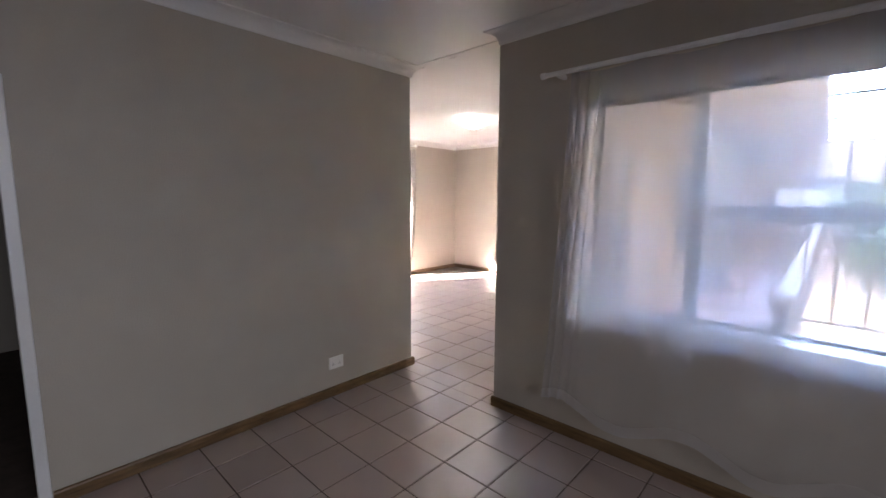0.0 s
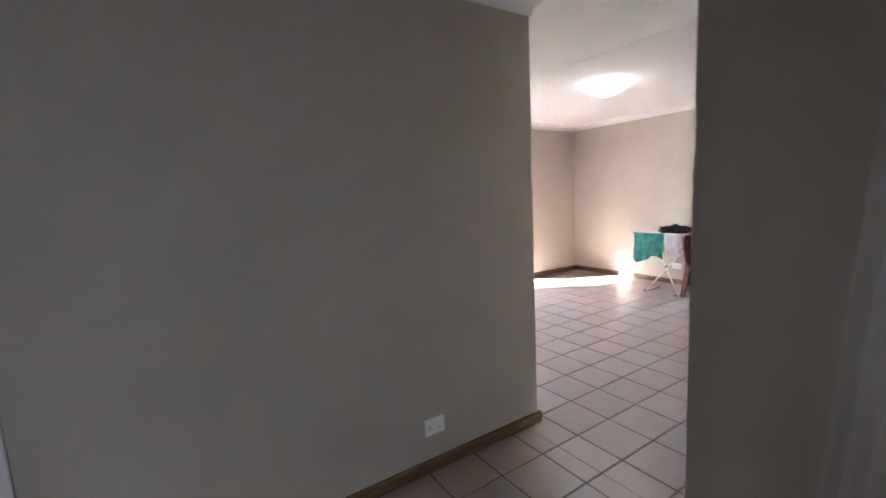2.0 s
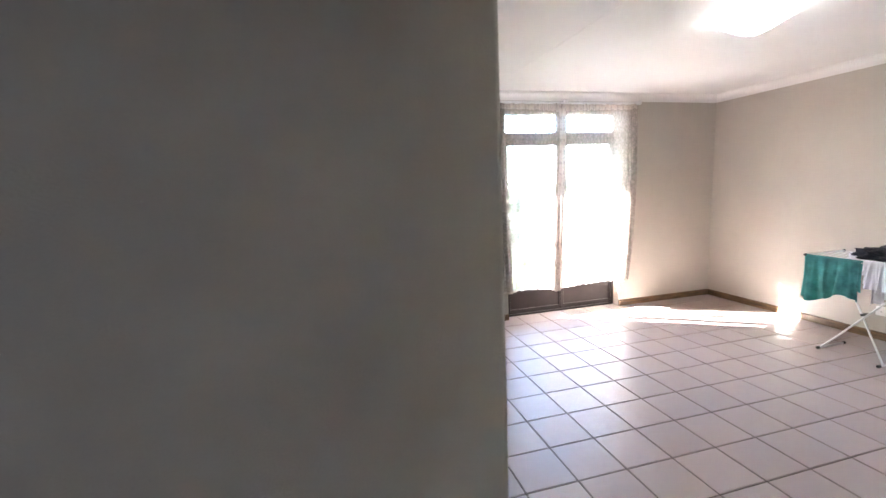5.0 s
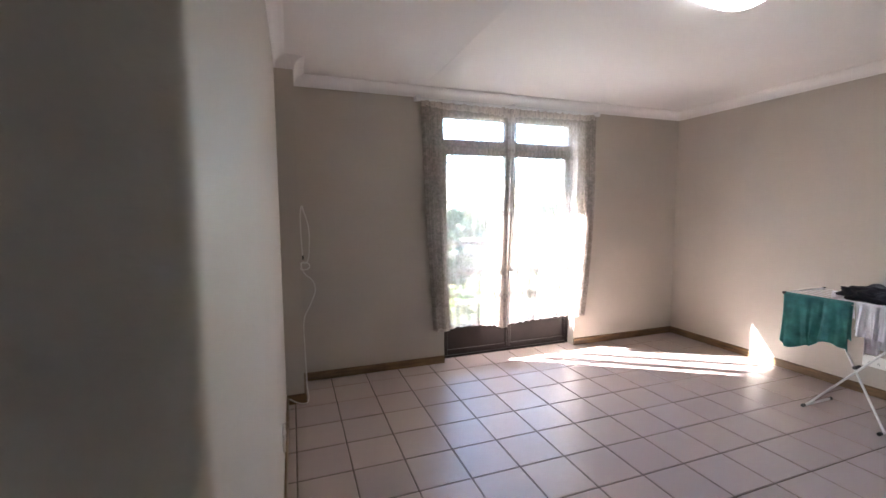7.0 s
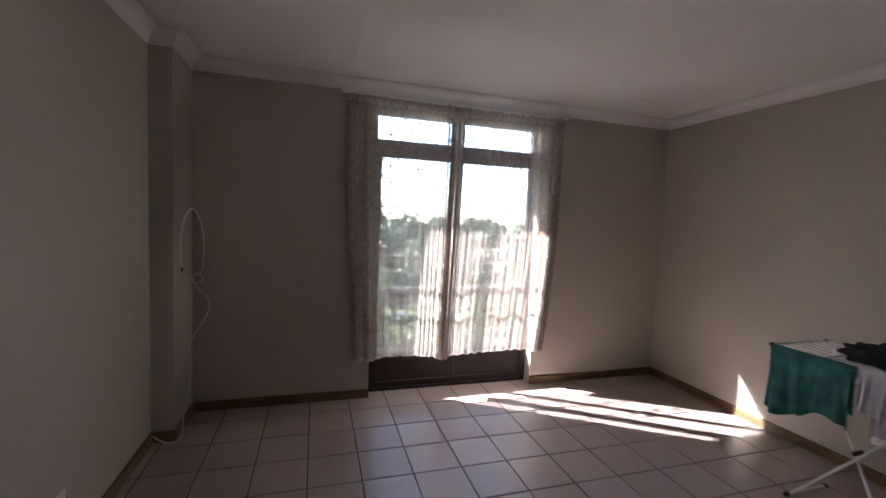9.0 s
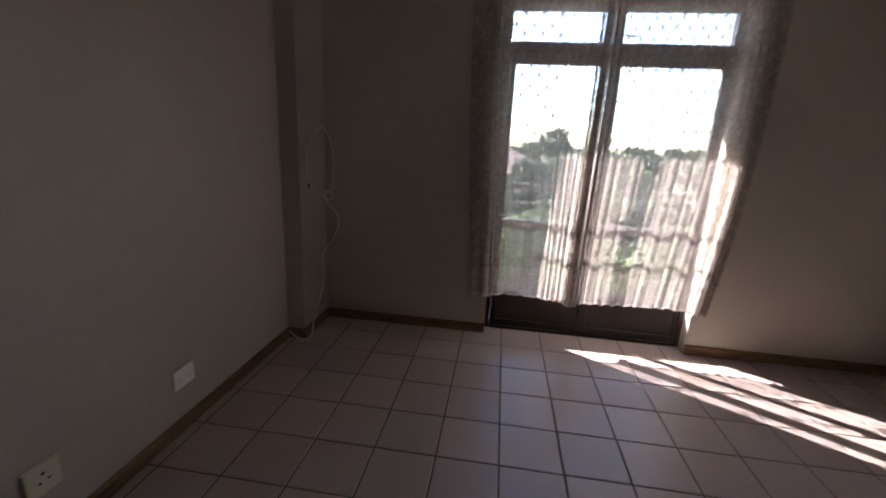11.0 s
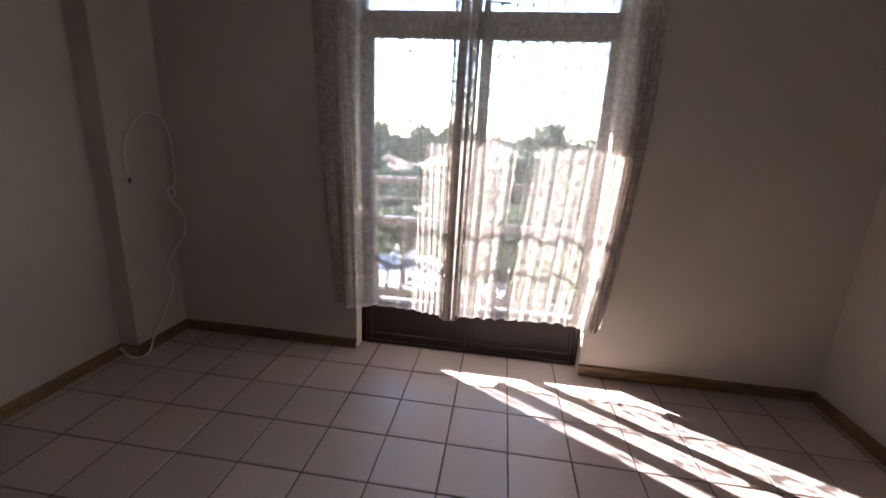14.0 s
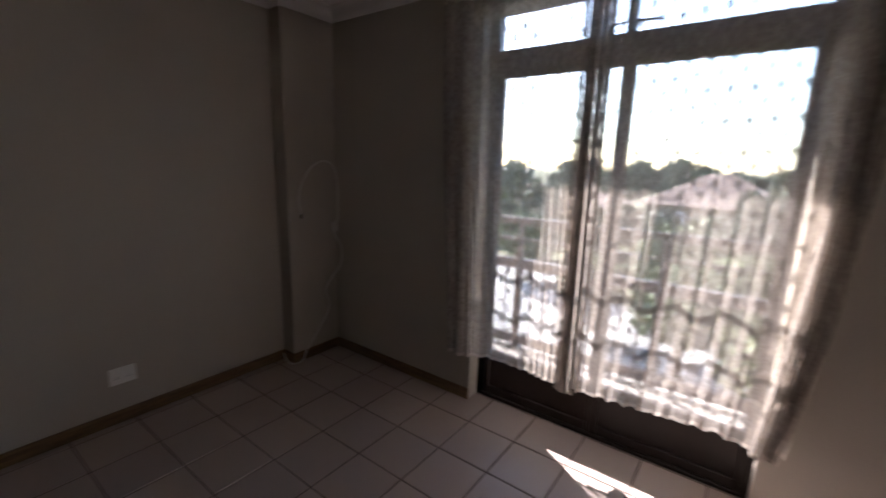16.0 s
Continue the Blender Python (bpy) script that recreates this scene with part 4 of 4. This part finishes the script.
HOLES = [(1.42, 1.9, 0.4, 2.03), (3.95, 4.5, 0.65, 2.0), (4.9, 5.95, 0.0, 2.45), (7.4, 7.9, 0.6, 1.95)]
cnt, far_v, far_f = 0, [], []
for col in range(40):
    for row in range(31):
        x0 = 0.14 + col * 0.232 - (row % 2) * 0.116
        x1, z0 = x0 + bw, -0.015 + row * 0.0845
        if any(x1 > a - 0.01 and x0 < b + 0.01 and z0 + bh > c and z0 < d for a, b, c, d in HOLES) or x1 > GX1 or z0 + bh > 2.59:
            continue
        x0 = max(x0, 0.14)
        if x1 - x0 < 0.03:
            continue
        if 1.2 < x0 < 4.0 and cnt < 290:
            brick_at(wall, (x0, GYW - 0.012, z0), (x1 - x0, 0.008, bh))
            cnt += 1
        else:
            i0 = len(far_v)
            ya, yb = GYW - 0.006, GYW - 0.012
            far_v += [(x0, ya, z0), (x1, ya, z0), (x1, ya, z0 + bh), (x0, ya, z0 + bh), (x0 + 0.003, yb, z0 + 0.003), (x1 - 0.003, yb, z0 + 0.003), (x1 - 0.003, yb, z0 + bh - 0.003), (x0 + 0.003, yb, z0 + bh - 0.003)]
            far_f += [(i0 + q, i0 + (q + 1) % 4, i0 + 4 + (q + 1) % 4, i0 + 4 + q) for q in range(4)] + [(i0 + 4, i0 + 5, i0 + 6, i0 + 7)]
for row in range(68):
    for col in range(22):
        y0 = -6.0 + col * 0.232 - (row % 2) * 0.116
        y1, z0 = y0 + bw, -3.19 + row * 0.0845
        if y1 > GYW or y0 < -6.0 or (y1 > -2.85 and y0 < -1.68 and z0 + bh > 0.98 and z0 < 1.8):
            continue
        i0 = len(far_v)
        xa, xb = GX1, GX1 - 0.008
        far_v += [(xa, y0, z0), (xa, y1, z0), (xa, y1, z0 + bh), (xa, y0, z0 + bh), (xb, y0 + 0.003, z0 + 0.003), (xb, y1 - 0.003, z0 + 0.003), (xb, y1 - 0.003, z0 + bh - 0.003), (xb, y0 + 0.003, z0 + bh - 0.003)]
        far_f += [(i0 + q, i0 + (q + 1) % 4, i0 + 4 + (q + 1) % 4, i0 + 4 + q) for q in range(4)] + [(i0 + 4, i0 + 5, i0 + 6, i0 + 7)]
me = bpy.data.meshes.new("far_bricks")
me.from_pydata(far_v, [], far_f)
me.materials.append(BRICK)
ob = new("far_bricks", me)
ob.parent, ob["kind"] = wall, "stuff"
SLATE = mat("grey_door_paint", (0.16, 0.17, 0.19), 0.5, spread=0.1)
for k, (a, b, c, d) in enumerate(HOLES):
    if c > 0.1:
        w = tagged(thing("window_%d" % (k + 2), "narrow dark-framed window in the brick wall", "window"), kind="structure")
        part("window_frame", bx(a, b, GYW - 0.016, GYW - 0.0065, c, d, bevel=0.002), BROWN, w)
        part("pane", bx(a + 0.04, b - 0.04, GYW - 0.02, GYW - 0.0165, c + 0.04, d - 0.04), DARK, w)
    else:
        w = tagged(thing("door_3", "slate grey front door standing ajar on the gallery", "door"), kind="structure")
        part("door_frame", bx(a, b, GYW - 0.03, GYW - 0.0065, -0.02, d, bevel=0.003), SLATE, w)
        part("jamb", bx(a - 0.06, a, GYW - 0.04, GYW - 0.0065, -0.02, d, bevel=0.003), TRIM, w, "white painted jamb")
        part("jamb", bx(b, b + 0.06, GYW - 0.04, GYW - 0.0065, -0.02, d, bevel=0.003), TRIM, w, "white painted jamb")
        leaf = part("leaf", bx(0, 1.03, -0.04, 0, 0.0, d - 0.05, bevel=0.003), SLATE, w)
        leaf.matrix_basis = Matrix.Translation((a, GYW - 0.045, -0.012)) @ Matrix.Rotation(radians(-18), 4, "Z")
        part("door_handle", tb((0.88, -0.08, 1.0), (0.98, -0.08, 1.0), 0.009), WHITE_STEEL, leaf)
w = tagged(thing("window_6", "window with pale curtains in the end wall", "window"), kind="structure")
part("window_frame", bx(GX1 - 0.03, GX1 - 0.0005, -2.83, -1.70, 1.0, 1.78, bevel=0.003), BROWN, w)
for a, b in ((-2.79, -2.16), (-2.12, -1.74)):
    part("pane", bx(GX1 - 0.038, GX1 - 0.031, a, b, 1.04, 1.74), mat("curtained_glass", (0.55, 0.60, 0.62), 0.2), w)
pp = thing("gallery_balustrade", "steel gallery balustrade with a pale handrail", "railing", (0.13, GYE, -0.02))
part("handrail", bx(0, GX1 - 0.14, -0.04, 0.06, 0.95, 1.0, bevel=0.006), PLASTER, pp)
part("upstand", bx(0, GX1 - 0.14, 0, 0.08, 0, 0.18, bevel=0.006), PLASTER, pp)
for z in (0.32, 0.47, 0.62, 0.77):
    part("rail", bx(0, GX1 - 0.14, 0.0, 0.03, z, z + 0.07, bevel=0.003), STEEL, pp)
for k in range(7):
    part("post", bx(0.1 + k * 1.4, 0.16 + k * 1.4, -0.005, 0.05, 0.18, 0.95, bevel=0.003), STEEL, pp)
setting("courtyard", bx(0.14, 30, -5.2, GYE, GZ + 0.002, GZ + 0.03), RED, "red brick paved courtyard", "pavement")
# two unseen masses added to cut the sky light reaching the gallery
setting("west_wing", bx(-5.0, 0.13, -9.2, BACK_Y - 0.2, GZ, 8.6), BRICK, "plain unseen brick mass added to cut sky light in the courtyard", "wall")
setting("upper_wing", bx(-5.0, 0.13, BACK_Y - 0.2, -1.07, 2.72, 8.6), BRICK, "plain unseen brick mass added over the dining room to block light", "wall")
# block added out of view, its height set to narrow the open sky
blk = thing("courtyard_sky_blocker", "unseen brick apartment block added across the courtyard to limit sky light", "building", (0.2, -5.2, GZ))
part("wall", bx(0, 30, -4, 0, 0, 8.6), BRICK, blk)
part("roof", bx(-0.3, 30.3, -4.3, 0.3, 8.6, 8.75), ROOF, blk)
for k in range(9):
    for z in (0.9, 3.7, 6.5):
        w = part("window", bx(1 + k * 3.2, 2.6 + k * 3.2, 0.0005, 0.05, z, z + 1.2), BROWN, blk)
        part("pane", bx(1.08 + k * 3.2, 2.52 + k * 3.2, 0.051, 0.06, z + 0.08, z + 1.12), DARK, w)
tree("courtyard_tree", "thin-leaved tree in the courtyard", 6.5, -3.7, 6.4, 2.6, LEAF, 6000, 0.07, 77, base=0.45)

# ---- floor tiles ----
P, GX, GY, J = 0.2935, 0.354, 2.682, 0.0035
tile_meshes = {}


def tile_mesh(w, d, kind):
    key = (round(w, 3), round(d, 3), kind)
    if key not in tile_meshes:
        bm = bx(0, w, 0, d, -0.010, 0.0)
        top = [e for e in bm.edges if all(abs(v.co.z) < 1e-6 for v in e.verts)]
        bmesh.ops.bevel(bm, geom=top, offset=0.0025, segments=1, affect="EDGES")
        bm.faces.ensure_lookup_table()
        bmesh.ops.delete(bm, geom=[f for f in bm.faces if f.normal.z < -0.9], context="FACES")
        me = bpy.data.meshes.new("tile")
        bm.to_mesh(me)
        bm.free()
        me.materials.append(TILES[kind])
        tile_meshes[key] = me
    return tile_meshes[key]


floor = bpy.data.objects["floor"]
rest_v, rest_f = [], []
made = 0
cells = []
for i in range(-18, 15):
    for j in range(-6, 28):
        x0, x1 = GX + i * P + J, GX + (i + 1) * P - J
        y1, y0 = GY - j * P - J, GY - (j + 1) * P + J
        for rx0, rx1, ry0, ry1 in ((0.0, XR, YS, DYO - 0.1), (BACK_X, 0.0, BACK_Y, 0.0), (AX0, AX1, 0.0, 0.14)):
            if rx0 == 0.0:
                rx0 = XW if y0 < 0 else 0.0
            elif rx1 == 0.0:
                rx1 = XW
            a0, a1, b0, b1 = max(x0, rx0), min(x1, rx1), max(y0, ry0), min(y1, ry1)
            if a1 - a0 > 0.008 and b1 - b0 > 0.008:
                near = math.hypot((a0 + a1) / 2 - 1.2, ((b0 + b1) / 2 - 1.2) * 0.95)
                cells.append((near, a0, a1, b0, b1))
cells.sort()
for k, (near, a0, a1, b0, b1) in enumerate(cells):
    z = 0.0006 * math.sin(k * 12.9)
    if k < 300:
        ob = new("tile", tile_mesh(a1 - a0, b1 - b0, (k * 7 + k // 3) % 5))
        ob.location = (a0, b0, z - 0.0006)
        ob.parent = floor
    else:
        n0 = len(rest_v)
        e = 0.0025
        rest_v += [(a0, b0, -0.01), (a1, b0, -0.01), (a1, b1, -0.01), (a0, b1, -0.01), (a0, b0, z - 0.003), (a1, b0, z - 0.003), (a1, b1, z - 0.003), (a0, b1, z - 0.003),
                   (a0 + e, b0 + e, z - 0.0006), (a1 - e, b0 + e, z - 0.0006), (a1 - e, b1 - e, z - 0.0006), (a0 + e, b1 - e, z - 0.0006)]
        for q in range(4):
            w = (q + 1) % 4
            rest_f += [(n0 + q, n0 + w, n0 + 4 + w, n0 + 4 + q), (n0 + 4 + q, n0 + 4 + w, n0 + 8 + w, n0 + 8 + q)]
        rest_f.append((n0 + 8, n0 + 9, n0 + 10, n0 + 11))
me = bpy.data.meshes.new("far_tiles")
me.from_pydata(rest_v, [], rest_f)
me.materials.append(TILES[0])
ob = new("far_tiles", me)
ob.parent = floor
ob["kind"] = "stuff"
